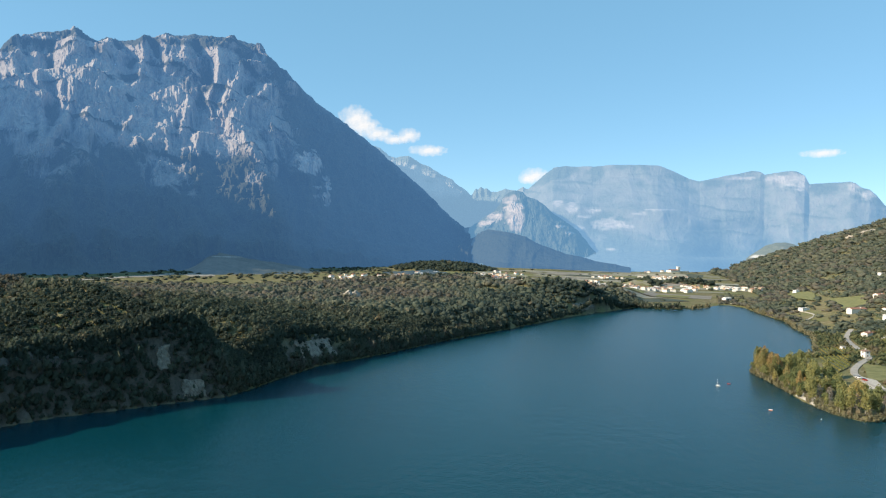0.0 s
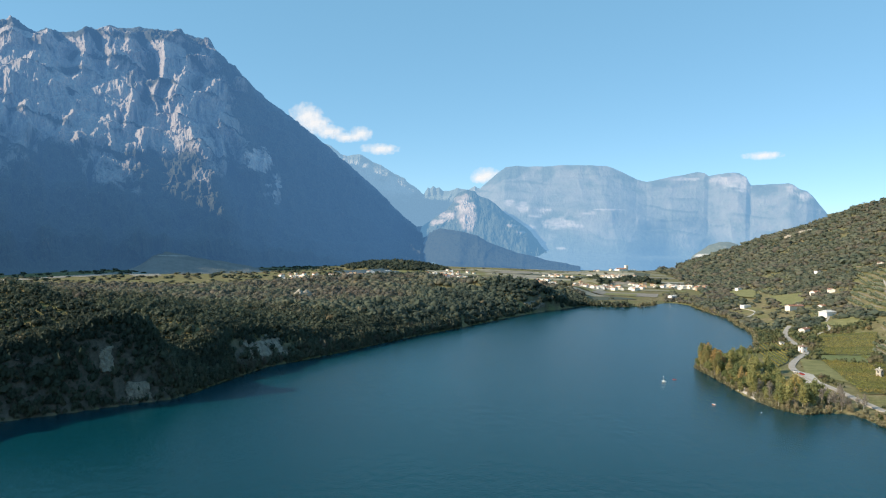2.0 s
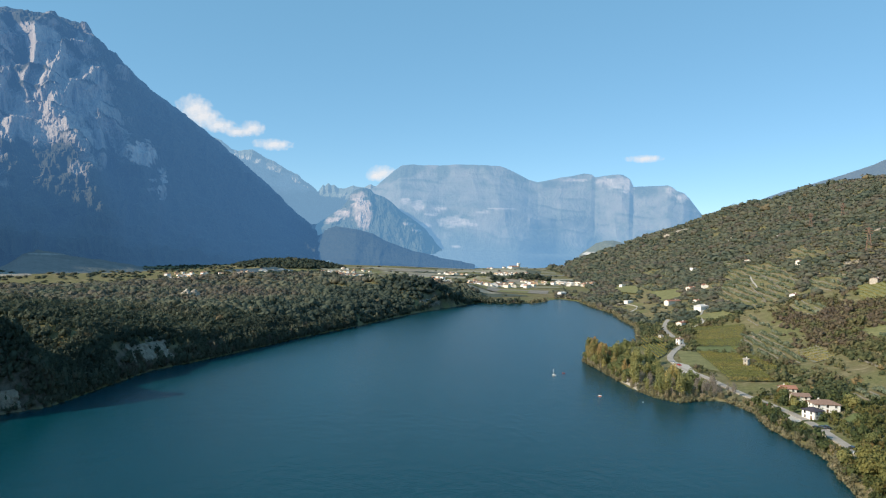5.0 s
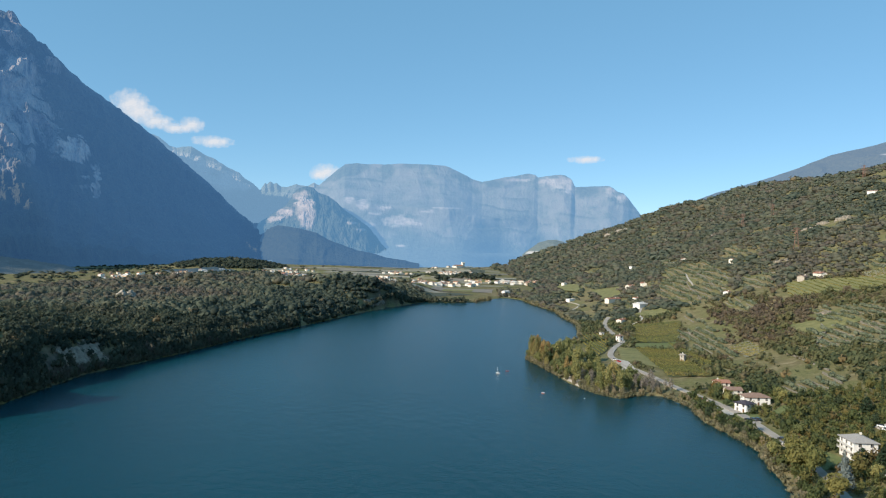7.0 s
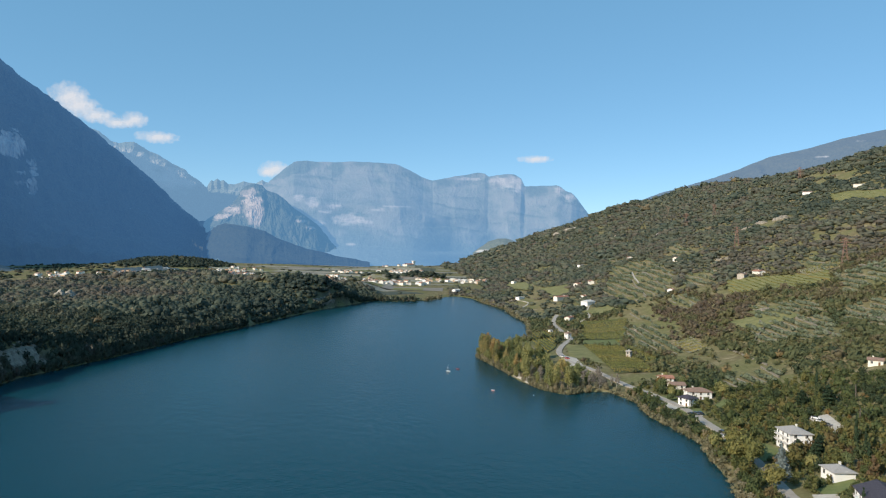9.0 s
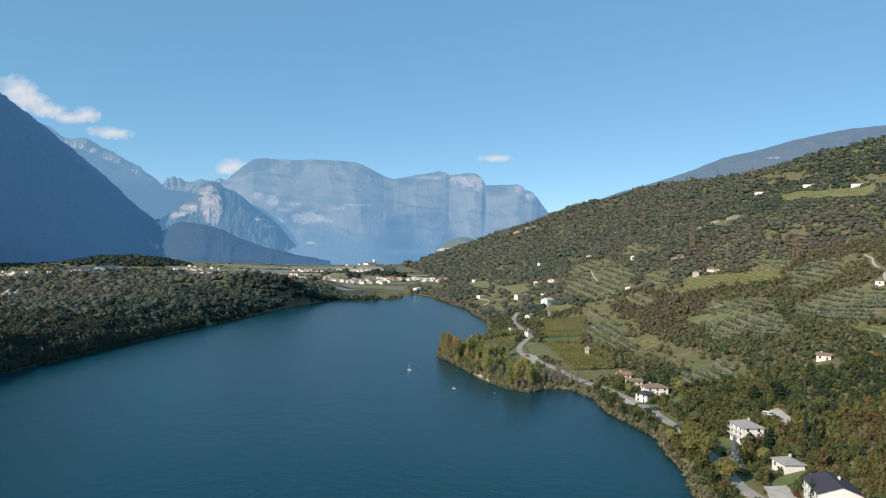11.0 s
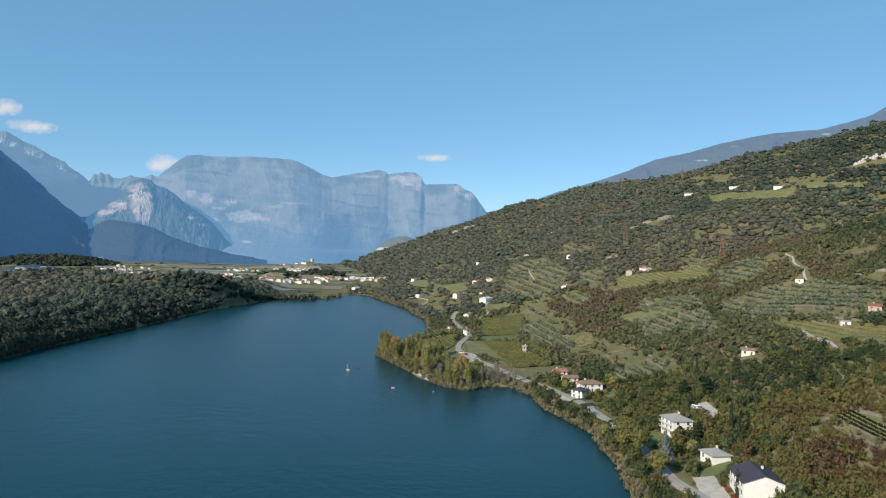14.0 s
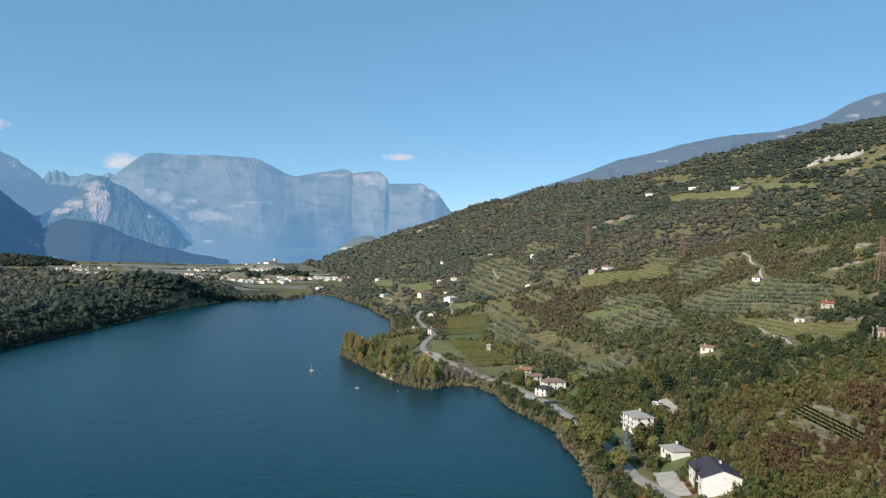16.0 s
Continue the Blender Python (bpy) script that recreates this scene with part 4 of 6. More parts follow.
def cells(az0, az1, r0, r1, step, seed):
    """Jittered places (units of the plan) between two bearings and two distances."""
    g = np.random.default_rng(seed)
    xs = np.arange(-2200, 3000, step)
    ys = np.arange(-100, 4000, step)
    x, y = np.meshgrid(xs, ys)
    x, y = x.ravel(), y.ravel()
    r, a = np.hypot(x, y), np.degrees(np.arctan2(x, y))
    keep = (r > r0) & (r < r1) & (a > az0) & (a < az1)
    x, y = x[keep], y[keep]
    return x + g.uniform(-0.5, 0.5, len(x)) * step, y + g.uniform(-0.5, 0.5, len(x)) * step, g


def plan_uv(x, y):
    return x * math.sin(AXIS) + y * math.cos(AXIS), x * math.cos(AXIS) - y * math.sin(AXIS)


# thickets that have turned brown, and stands of pine that stay dark green
BROWN_PATCHES = ((470, 545, 95, 0.2), (360, 490, 45, 0.15), (445, 165, 55, -0.3), (235, 125, 60, 0.36), (300, 110, 60, 0.28), (620, 420, 90, 0.2), (700, 640, 120, 0.2), (325, 265, 55, -0.2), (290, 215, 35, -0.12), (400, 200, 60, -0.15))


def tones(x, y, g, base, spread):
    """Autumn patches: broad brown and rusty drifts among the green."""
    drift = fbm(x / 120, y / 120, 0, 91, 3) * 0.32 + fbm(x / 24, y / 24, 0, 92, 2) * 0.2
    for bx, by, br, more in BROWN_PATCHES:
        drift = drift + more * np.exp(-((x - bx) ** 2 + (y - by) ** 2) / (br * br))
    t = np.minimum(base + drift + g.normal(0, spread, len(x)), 0.8)
    t = np.where(g.uniform(0, 1, len(x)) < 0.008, 0.9, t)
    return np.clip(t, 0, 0.9)


# woods on the western shelf
def west_woods():
    for r0, r1, step, shapes, rad in ((300, 430, 2.8, WOOD_TREES, 2.6), (430, 640, 4.0, MID_TREES, 3.6), (640, 900, 5.6, FAR_TREES, 5.0), (900, 1300, 7.6, FAR_TREES, 6.6)):
        x, y, g = cells(-34.5, 17, r0, r1, step, int(r0))
        u, v = plan_uv(x, y)
        keep = free(x, y) & (v < np.interp(u, (0, 1000, 1150, 1500), (-60, -90, -130, -260)))
        keep &= ~((r0 > 800) & (fbm(x / 70, y / 70, 0, 44, 2) < -0.35))
        x, y, u, v = x[keep], y[keep], u[keep], v[keep]
        d = shore_distance(x, y)
        bare = np.zeros(len(x), bool)
        tall = plan_height(x, y)
        for pts, z0, z1, _ in OUTCROPS:
            bare |= (line_distance(x, y, pts) < (18 if z1 in (20, 16) and z0 == 1 else 6)) & (tall > z0 + 1) & (tall < z1 - 1)
        keep = g.uniform(0, 1, len(x)) > np.where(bare, 0.93, 0.03)
        x, y, u, d = x[keep], y[keep], u[keep], d[keep]
        size = np.clip(g.lognormal(-0.03, 0.24, len(x)), 0.5, 1.8) * rad
        # browner inland; darker tint near the shore is the bank's shade painted in
        base = 0.06 + (0.3 if r0 < 600 else 0.37) * smooth(22, 130, d) + (0.08 if r0 > 600 else 0.0) + 0.1 * smooth(700, 300, u) * (d > 40)
        # bands farther off get haze-toned leaves and a lighter tint
        scatter("woodland", "dense mixed autumn woodland on a rocky lakeside shelf", x * SCALE, y * SCALE, size, size * g.uniform(0.85, 1.3, len(x)) * (0.8 if r0 > 800 else 1.0), tones(x, y, g, base, 0.05), shapes, WOODS if r0 < 600 else HAZED_WOODS)


def bank_woods():
    x, y, g = cells(-35, 12, 300, 720, 1.7, 33)
    u, v = plan_uv(x, y)
    d = shore_distance(x, y)
    for pts, z0, z1, _ in OUTCROPS:
        tall = plan_height(x, y)
        d = np.where((line_distance(x, y, pts) < (16 if z1 in (20, 16) and z0 == 1 else 5)) & (tall > z0 + 1) & (tall < z1 - 1) & (g.uniform(0, 1, len(x)) < (0.25 if z1 == 31 and z0 == 21 else 0.8)), -9, d)
    keep = (d > -0.2) & (d < np.interp(u, (200, 300, 340, 700), (15, 16, 22, 20))) & (v < -60)
    x, y = x[keep], y[keep]
    d = shore_distance(x, y)
    size = g.uniform(1.5, 3.3, len(x)) * np.where(d < 5, 1.35, 1.0)
    # dark tint stands for the bank's shade, paler waterline tint for sunlit leaves
    scatter("woodland", "trees and scrub on a steep lakeside bank, tinted dark for shade", x * SCALE, y * SCALE, size, size * g.uniform(1.2, 1.9, len(x)), tones(x, y, g, np.where(d < 5, 0.32, 0.12), 0.12), MID_TREES, WOODS)


def shore_scrub():
    x, y, g = cells(-40, 50, 230, 1150, 1.6, 51)
    d = shore_distance(x, y)
    u, v = plan_uv(x, y)
    r = np.hypot(x, y)
    keep = (d > -1.0) & (d < np.where(u > 980, 5.0, 1.4)) & (g.uniform(0, 1, len(x)) < np.where(r > 600, 0.3, 0.75)) & ((v < -130) | (u < 980) | (g.uniform(0, 1, len(x)) < 0.6))
    keep &= ~in_poly(x, y, ((196, 404), (206, 404), (204, 372), (196, 372)))
    x, y, v, r = x[keep], y[keep], v[keep], r[keep]
    size = g.uniform(0.9, 1.9, len(x)) * np.where(r > 600, 2.0, 1.0) * np.where(v < -60, 1.5, 1.0)
    tint = np.clip(np.where(v < -60, 0.3, 0.5) + g.normal(0, 0.12, len(x)), 0, 0.8)
    for side, mat, label in ((v < -60, WOODS, "low overhanging bushes and reeds along the waterline"), (v >= -60, SCRUB, "pale olive bushes and dry reeds along the waterline")):
        scatter("shore_scrub", label, x[side] * SCALE, y[side] * SCALE, size[side], size[side] * 1.5, tint[side], MID_TREES, mat, "bushes", -0.1)


def east_woods():
    for r0, r1, step, shapes, rad in ((180, 290, 3.1, CLOSE_TREES, 2.4), (290, 430, 3.0, NEAR_TREES, 2.2), (430, 800, 3.9, MID_TREES, 2.9), (800, 1350, 6.5, FAR_TREES, 5.3), (1350, 2300, 11.0, FAR_TREES, 8.8), (2300, 4050, 18.0, FAR_TREES, 13.5)):
        x, y, g = cells(20, 67, r0, r1, step, int(r0) + 1)
        u, v = plan_uv(x, y)
        foot = np.interp(u, FOOT_U, FOOT_V)
        keep = free(x, y) & (v > foot - (70 if r0 < 1300 else 12)) & ~in_poly(x, y, ((190, 330), (190, 520), (250, 560), (262, 460), (252, 330)))
        open_land = fbm(u / 220, v / 70, 0, 61, 4) + 0.22 * smooth(200, 60, v - foot) * smooth(260, 420, u) - 0.1
        keep &= g.uniform(0, 1, len(x)) > smooth(0.1, 0.45, open_land) * 0.9
        keep &= (v - foot < 900) & ((u < 3000) | (v > foot + 10))
        x, y, u, v = x[keep], y[keep], u[keep], v[keep]
        size = np.clip(g.lognormal(-0.1, 0.38, len(x)), 0.4, 2.0) * rad
        # lighter tints far along the slope are part of the painted haze
        base = 0.32 + 0.08 * smooth(150, 380, v) * smooth(1500, 400, u) - 0.26 * smooth(330, 620, v) * smooth(1500, 900, u) + 0.06 * smooth(800, 1300, u) - 0.14 * smooth(290, 420, v) * smooth(750, 450, u) + 0.05 * (r0 > 700) - 0.07 * smooth(420, 230, u)
        scatter("woodland", "mixed scrubby autumn woodland on a hillside", x * SCALE, y * SCALE, size, size * g.uniform(1.0, 1.45, len(x)) * (0.55 if r0 > 799 else 0.85 if r0 > 429 else 1.0), tones(x, y, g, base, 0.13 if r0 < 400 else 0.08), shapes, HILL_WOODS if r0 < 400 else MIXED_WOODS if r0 < 799 else HAZED_WOODS)


def valley_trees():
    x, y, g = cells(-36, 30, 1000, 2600, 26.0, 5)
    u, v = plan_uv(x, y)
    hedge = np.abs(fbm(u / 160, v / 90, 0, 71, 2)) < 0.013
    knoll = np.zeros(len(x), bool)
    for kx, ky, kh, kr in KNOLLS[:-1]:
        knoll |= np.hypot(x - kx, y - ky) < 1.1 * kr
    west = (v < np.interp(u, (900, 1300, 1800, 3300), (-560, -700, -860, -1000))) & (fbm(x / 150, y / 150, 0, 19, 2) > -0.1)
    end = (u > 1060) & (u < 1110) & (v > -140) & (v < -10)
    keep = (shore_distance(x, y) > 4) & free(x, y) & (hedge | knoll | west | end) & (v < 60) & ((v < np.interp(u, (1000, 1500), (-60, 60))) | hedge)
    x, y = x[keep], y[keep]
    size = g.uniform(0.6, 1.2, len(x)) * np.where(np.hypot(x, y) > 1500, 9.0, 8.0)
    # tint base lifted to stand for haze over the valley
    scatter("woodland", "dark wooded knolls and hedgerows in the valley", x * SCALE, y * SCALE, size, size * g.uniform(0.4, 0.6, len(x)), tones(x, y, g, 0.36, 0.08), FAR_TREES, WOODS)


def knoll_woods():
    """Close woods on the fan of scree at the mountain's foot and on the knolls of the valley."""
    x, y, g = cells(-36, 30, 1250, 2500, 12.0, 17)
    keep = np.zeros(len(x), bool)
    for kx, ky, kh, kr in KNOLLS[:-1]:
        keep |= np.hypot(x - kx, y - ky) < 1.1 * kr * (1 + 0.25 * fbm(x / 60, y / 60, 0, 26, 2))
    keep &= free(x, y) & (shore_distance(x, y) > 6)
    x, y = x[keep], y[keep]
    size = g.uniform(0.7, 1.3, len(x)) * 9.5
    scatter("woodland", "close dark woods on a scree fan below the mountain", x * SCALE, y * SCALE, size, size * g.uniform(0.7, 1.0, len(x)), tones(x, y, g, 0.08, 0.05), FAR_TREES, WOODS)


def terrace_bend(u):
    return 4.0 * fbm(u / 60, 5.5, 0, 33, 2)


def olive_groves():
    xs, ys = [], []
    g = np.random.default_rng(12)
    for poly in OLIVES:
        p = np.array(poly)
        x, y = np.meshgrid(np.arange(p[:, 0].min(), p[:, 0].max(), 1.0), np.arange(p[:, 1].min(), p[:, 1].max(), 1.0))
        x, y = x.ravel(), y.ravel()
        u, v = plan_uv(x, y)
        far = np.hypot(*p.mean(0)) > 700
        row, col = (11.0, 4.4) if far else (8.0, 2.7)
        v = v + terrace_bend(u)
        keep = in_poly(x, y, poly) & (np.abs(v / row - np.round(v / row)) < 0.5 / row) & (np.abs(u / col - np.round(u / col)) < 0.5 / col)
        for h in HOUSES:
            keep &= np.hypot(x - h[1], y - h[2]) > 0.6 * max(h[4], h[5]) + 2
        for t in TRACKS:
            keep &= line_distance(x, y, t) > 3.5
        keep &= (fbm(x / 30, y / 30, 0, 15, 2) > -0.45) & (g.uniform(0, 1, len(x)) > 0.12)
        xs.append(x[keep] + g.uniform(-0.6, 0.6, keep.sum()))
        ys.append(y[keep] + g.uniform(-0.6, 0.6, keep.sum()))
    x, y = np.concatenate(xs), np.concatenate(ys)
    size = g.uniform(1.7, 2.9, len(x)) * np.where(np.hypot(x, y) > 700, 1.25, 1.0)
    shapes = [leaf_cloud(300 + s, wood_lobes(s + 40, 0.9)[:2], 36, 0.2, 1, 0.88) for s in range(5)]
    scatter("olive_grove", "silvery green olive trees in terraced rows", x * SCALE, y * SCALE, size, size * g.uniform(1.2, 1.6, len(x)), g.uniform(0, 1, len(x)), shapes, OLIVE, "olive trees", 0.0)


west_woods()
bank_woods()
shore_scrub()
east_woods()
valley_trees()
knoll_woods()
olive_groves()


# ---- buildings ----
WALLS = dict(white=plain("white_plaster", (0.78, 0.77, 0.74), (0.86, 0.85, 0.82), 0.4), cream=plain("cream_plaster", (0.76, 0.72, 0.63), (0.84, 0.8, 0.71), 0.4),
             stone=plain("rubble_stone", (0.35, 0.31, 0.26), (0.55, 0.5, 0.43), 0.9), ochre=plain("ochre_plaster", (0.55, 0.4, 0.27), (0.66, 0.5, 0.36), 0.4))
ROOFS = dict(terracotta=plain("terracotta_tiles", (0.28, 0.13, 0.085), (0.44, 0.23, 0.16), 1.5, relief=0.08), brown=plain("brown_tiles", (0.2, 0.13, 0.1), (0.32, 0.22, 0.17), 1.5, relief=0.08),
             slate=plain("dark_slate_tiles", (0.045, 0.04, 0.05), (0.085, 0.075, 0.09), 1.5, 0.7, relief=0.08), grey=plain("grey_tiles", (0.28, 0.27, 0.25), (0.4, 0.38, 0.36), 1.5, relief=0.08),
             white=plain("pale_roofing", (0.55, 0.53, 0.5), (0.7, 0.68, 0.64), 0.8), stone=plain("stone_roof", (0.3, 0.27, 0.23), (0.45, 0.41, 0.36), 1.2), rust=plain("rusty_red_tiles", (0.24, 0.08, 0.05), (0.36, 0.14, 0.09), 1.5))
GLASS = plain("dark_window_glass", (0.02, 0.025, 0.03), (0.04, 0.045, 0.05), 0.5, 0.08, relief=0, spec=0.8)
FRAME = plain("white_window_frame", (0.6, 0.58, 0.54), (0.72, 0.7, 0.66), 2.0)
WOOD = plain("brown_wood", (0.12, 0.07, 0.04), (0.2, 0.12, 0.07), 2.0)
METAL = plain("galvanised_steel", (0.3, 0.3, 0.3), (0.42, 0.42, 0.41), 2.0, 0.5, 0.8)
RUST = plain("rust_painted_steel", (0.22, 0.13, 0.1), (0.3, 0.19, 0.15), 1.0, 0.8)
RUBBER = plain("black_rubber", (0.015, 0.015, 0.015), (0.03, 0.03, 0.03), 2.0)

WINDOW_ME = boxes_mesh("window", [(0, 0, 0.72, 1.2, 0.16, 0.08), (0, 0, -0.72, 1.3, 0.3, 0.1), (-0.56, 0, 0, 0.08, 0.16, 1.4), (0.56, 0, 0, 0.08, 0.16, 1.4), (0, 0, 0, 0.06, 0.14, 1.4)], FRAME)
PANE_ME = boxes_mesh("pane", [(0, 0, 0, 1.06, 0.1, 1.38)], GLASS)
DOOR_ME = boxes_mesh("door", [(0, 0, 1.05, 1.1, 0.16, 2.1), (0, -0.1, 1.05, 0.9, 0.06, 1.9)], WOOD)
CHIMNEY_ME = boxes_mesh("chimney", [(0, 0, 0.5, 0.7, 0.7, 1.6), (0, 0, 1.35, 0.9, 0.9, 0.14)], WALLS["cream"])


def wall_mesh(w, l, h, roof, rise, mat):
    x, y, b = w / 2, l / 2, -1.8
    v = [(-x, -y, b), (x, -y, b), (x, y, b), (-x, y, b), (-x, -y, h), (x, -y, h), (x, y, h), (-x, y, h)]
    f = [(0, 1, 5, 4), (1, 2, 6, 5), (2, 3, 7, 6), (3, 0, 4, 7), (4, 5, 6, 7)]
    if roof == "gable":
        v += [(0, -y, h + rise), (0, y, h + rise)]
        f = [(0, 1, 5, 8, 4), (1, 2, 6, 5), (2, 3, 7, 9, 6), (3, 0, 4, 7), (4, 8, 9, 7), (5, 6, 9, 8)]
    return py_mesh("wall", v, f, mat)


def roof_mesh(w, l, h, roof, rise, mat):
    o, t = 0.7, 0.28
    x, y = w / 2 + o, l / 2 + o
    drop = rise * o / (w / 2)
    if roof == "gable":
        ring = [(-x, h - drop + 0.02), (0, h + rise + 0.02), (x, h - drop + 0.02), (x, h - drop + t), (0, h + rise + t), (-x, h - drop + t)]
        v = [(px, -y, pz) for px, pz in ring] + [(px, y, pz) for px, pz in ring]
        f = [tuple(range(5, -1, -1)), tuple(range(6, 12))] + [(i, (i + 1) % 6, 6 + (i + 1) % 6, 6 + i) for i in range(6)]
        return py_mesh("roof", v, f, mat)
    if roof == "hip":
        k = max(y - x, 0.01)
        e = h - drop
        v = [(-x, -y, e), (x, -y, e), (x, y, e), (-x, y, e), (-x, -y, e + t), (x, -y, e + t), (x, y, e + t), (-x, y, e + t), (0, -k, h + rise + t), (0, k, h + rise + t)]
        f = [(3, 2, 1, 0), (0, 1, 5, 4), (1, 2, 6, 5), (2, 3, 7, 6), (3, 0, 4, 7), (4, 5, 8), (5, 6, 9, 8), (6, 7, 9), (7, 4, 8, 9)]
        return py_mesh("roof", v, f, mat)
    return boxes_mesh("roof", [(0, 0, h + 0.12, 2 * x - 0.6, 2 * y - 0.6, 0.24), (0, -y + 0.4, h + 0.35, 2 * x - 0.6, 0.2, 0.3), (0, y - 0.4, h + 0.35, 2 * x - 0.6, 0.2, 0.3),
                               (-x + 0.4, 0, h + 0.35, 0.2, 2 * y - 1, 0.3), (x - 0.4, 0, h + 0.35, 0.2, 2 * y - 1, 0.3)], mat)


LOOKS = dict(white="white rendered", cream="cream rendered", stone="rubble stone", ochre="ochre rendered")
SHAPES = dict(gable="pitched", hip="hipped", flat="flat")
TONES = dict(terracotta="terracotta tiled", brown="brown tiled", slate="dark slate", grey="grey tiled", white="pale", stone="stone", rust="rusty red")


def house(x, y, turn, w, l, h, roof, wall_tone, roof_tone, detail=True, name="house", z=None, bare=()):
    base = new(name)
    base.matrix_world = pose(x, y, ground_z(x, y) if z is None else z, 0, 0, turn)
    storeys = max(1, round(h / 2.8))
    tagged(base, f"{LOOKS[wall_tone]} {'one' if storeys == 1 else 'two' if storeys == 2 else 'three'}-storey house with {SHAPES[roof]} {TONES[roof_tone]} roof", "house", "houses in the valley")
    rise = 0.19 * w if roof != "flat" else 0
    wall = part("wall", wall_mesh(w, l, h, roof, rise, WALLS[wall_tone]), base)
    part("roof", roof_mesh(w, l, h, roof, rise, ROOFS[roof_tone]), base, TONES[roof_tone] + " roof")
    if roof != "flat":
        part("chimney", CHIMNEY_ME, base, at=pose(w * 0.2, l * 0.18, h + rise * 0.55))
    if not detail:
        return base
    floor_h = h / storeys
    for side, (span, off, turn_w) in enumerate(((w, l / 2, 0), (l, w / 2, -90), (w, l / 2, 180), (l, w / 2, 90))):
        n = max(1, int(span / 3.6))
        if side in bare:
            part("window", WINDOW_ME, base, at=pose(0, 0, 0, 0, 0, turn_w) @ pose(0.6, -off - 0.03, h * 0.95) @ Matrix.Scale(0.8, 4))
            continue
        for k in range(storeys):
            for i in range(n):
                along = (i + 0.5) / n * span - span / 2
                m = pose(0, 0, 0, 0, 0, turn_w) @ pose(along, -off - 0.03, k * floor_h + floor_h * 0.55)
                if k == 0 and i == n // 2 and side == 1:
                    part("door", DOOR_ME, base, "brown wooden door", pose(0, 0, 0, 0, 0, turn_w) @ pose(along, -off - 0.03, 0))
                    continue
                win = part("window", WINDOW_ME, base, at=m @ Matrix.Diagonal((1.15, 1, 1.15, 1)))
                part("pane", PANE_ME, win, "dark glass pane")
    return base


for key, hx, hy, turn, w, l, h, roof, wt, rt in HOUSES:
    if math.hypot(hx, hy) > 500:
        w, l, h = 0.82 * w, 0.82 * l, 0.85 * h
    b = house(*sc(hx, hy), turn, w, l, h, roof, wt, rt, detail=math.hypot(hx, hy) < 700, bare=(0,) if key in "ML" else ())
    if key == "K":
        rail = boxes_mesh("balcony", [(0, 0, 0, 1.5, 11.5, 0.16), (-0.7, 0, 0.95, 0.08, 11.5, 0.08)] + [(-0.7, q * 0.95 - 5.7, 0.5, 0.06, 0.06, 0.9) for q in range(13)], FRAME)
        for k in (1, 2):
            part("balcony", rail, b, "white balcony with thin railing", pose(-5.75, 0, k * 2.4))
    if key == "M":
        slab = boxes_mesh("balcony", [(0, 0, 0, 1.4, 14, 0.18), (-0.65, 0, 0.95, 0.08, 14, 0.1)] + [(-0.65, q * 1.75 - 7, 0.5, 0.08, 0.08, 0.9) for q in range(9)], FRAME)
        part("balcony", slab, b, "long white balcony with a thin railing", pose(-7.2, 0, 2.8))

# villages on the valley floor
vg = random.Random(4)
for i, (vx, vy) in enumerate(VILLAGE + VILLAGE_B):
    for k in range(1 if i in (20, 21, 26, 27) else 5 + i % 3):
        hx, hy = vx + vg.uniform(-40, 40), vy + vg.uniform(-22, 22)
        if k and float(shore_distance(np.array([hx]), np.array([hy]))[0]) < 12:
            continue
        big = vg.random() < 0.15
        house(*sc(hx, hy), vg.uniform(-40, 40), vg.uniform(7, 10) + 6 * big, vg.uniform(9, 14) + 12 * big, vg.uniform(4.5, 7), "gable" if vg.random() < 0.8 else "flat", vg.choice(("white", "cream", "cream", "ochre")),
              "white" if big else vg.choice(("terracotta", "terracotta", "brown")), detail=False)
for i, (vx, vy) in enumerate(((689, 983), (1051, 1516), (850, 1194), (931, 1194), (649, 792), (1354, 1630), (904, 1337), (574, 571), (564, 583), (1020, 1480), (700, 970))):
    house(*sc(vx, vy), -60 + 17 * (i % 4), 8, 11 + 3 * (i % 3), 4.5, "flat" if i % 3 == 0 else "gable", ("white", "cream", "stone")[i % 3], ("white", "terracotta", "brown")[i % 3], False)
house(*sc(470, 1160), -60, 9, 16, 6, "gable", "white", "white", False)
house(*sc(74, 860), 20, 7, 15, 4, "gable", "ochre", "terracotta", False)


def castle(x, y):
    base = new("castle")
    base.matrix_world = pose(x, y, ground_z(x, y), 0, 0, 20)
    tagged(base, "pale stone castle with a square tower on a knoll", "castle")
    part("tower", boxes_mesh("tower", [(0, 0, 8, 10, 10, 24), (0, 0, 20.6, 11, 11, 1.4)] + [(4 * a, 4 * b, 22, 2.4, 2.4, 2) for a in (-1, 1) for b in (-1, 1)], WALLS["cream"]), base)
    part("wall", boxes_mesh("wall", [(-24, 0, 2, 36, 22, 12), (26, 4, 1, 40, 20, 9)], WALLS["cream"]), base)
    part("roof", roof_mesh(22, 36, 0, "gable", 4, ROOFS["terracotta"]), base, at=pose(-24, 0, 8, 0, 0, 90))


castle(*sc(801, 2388))


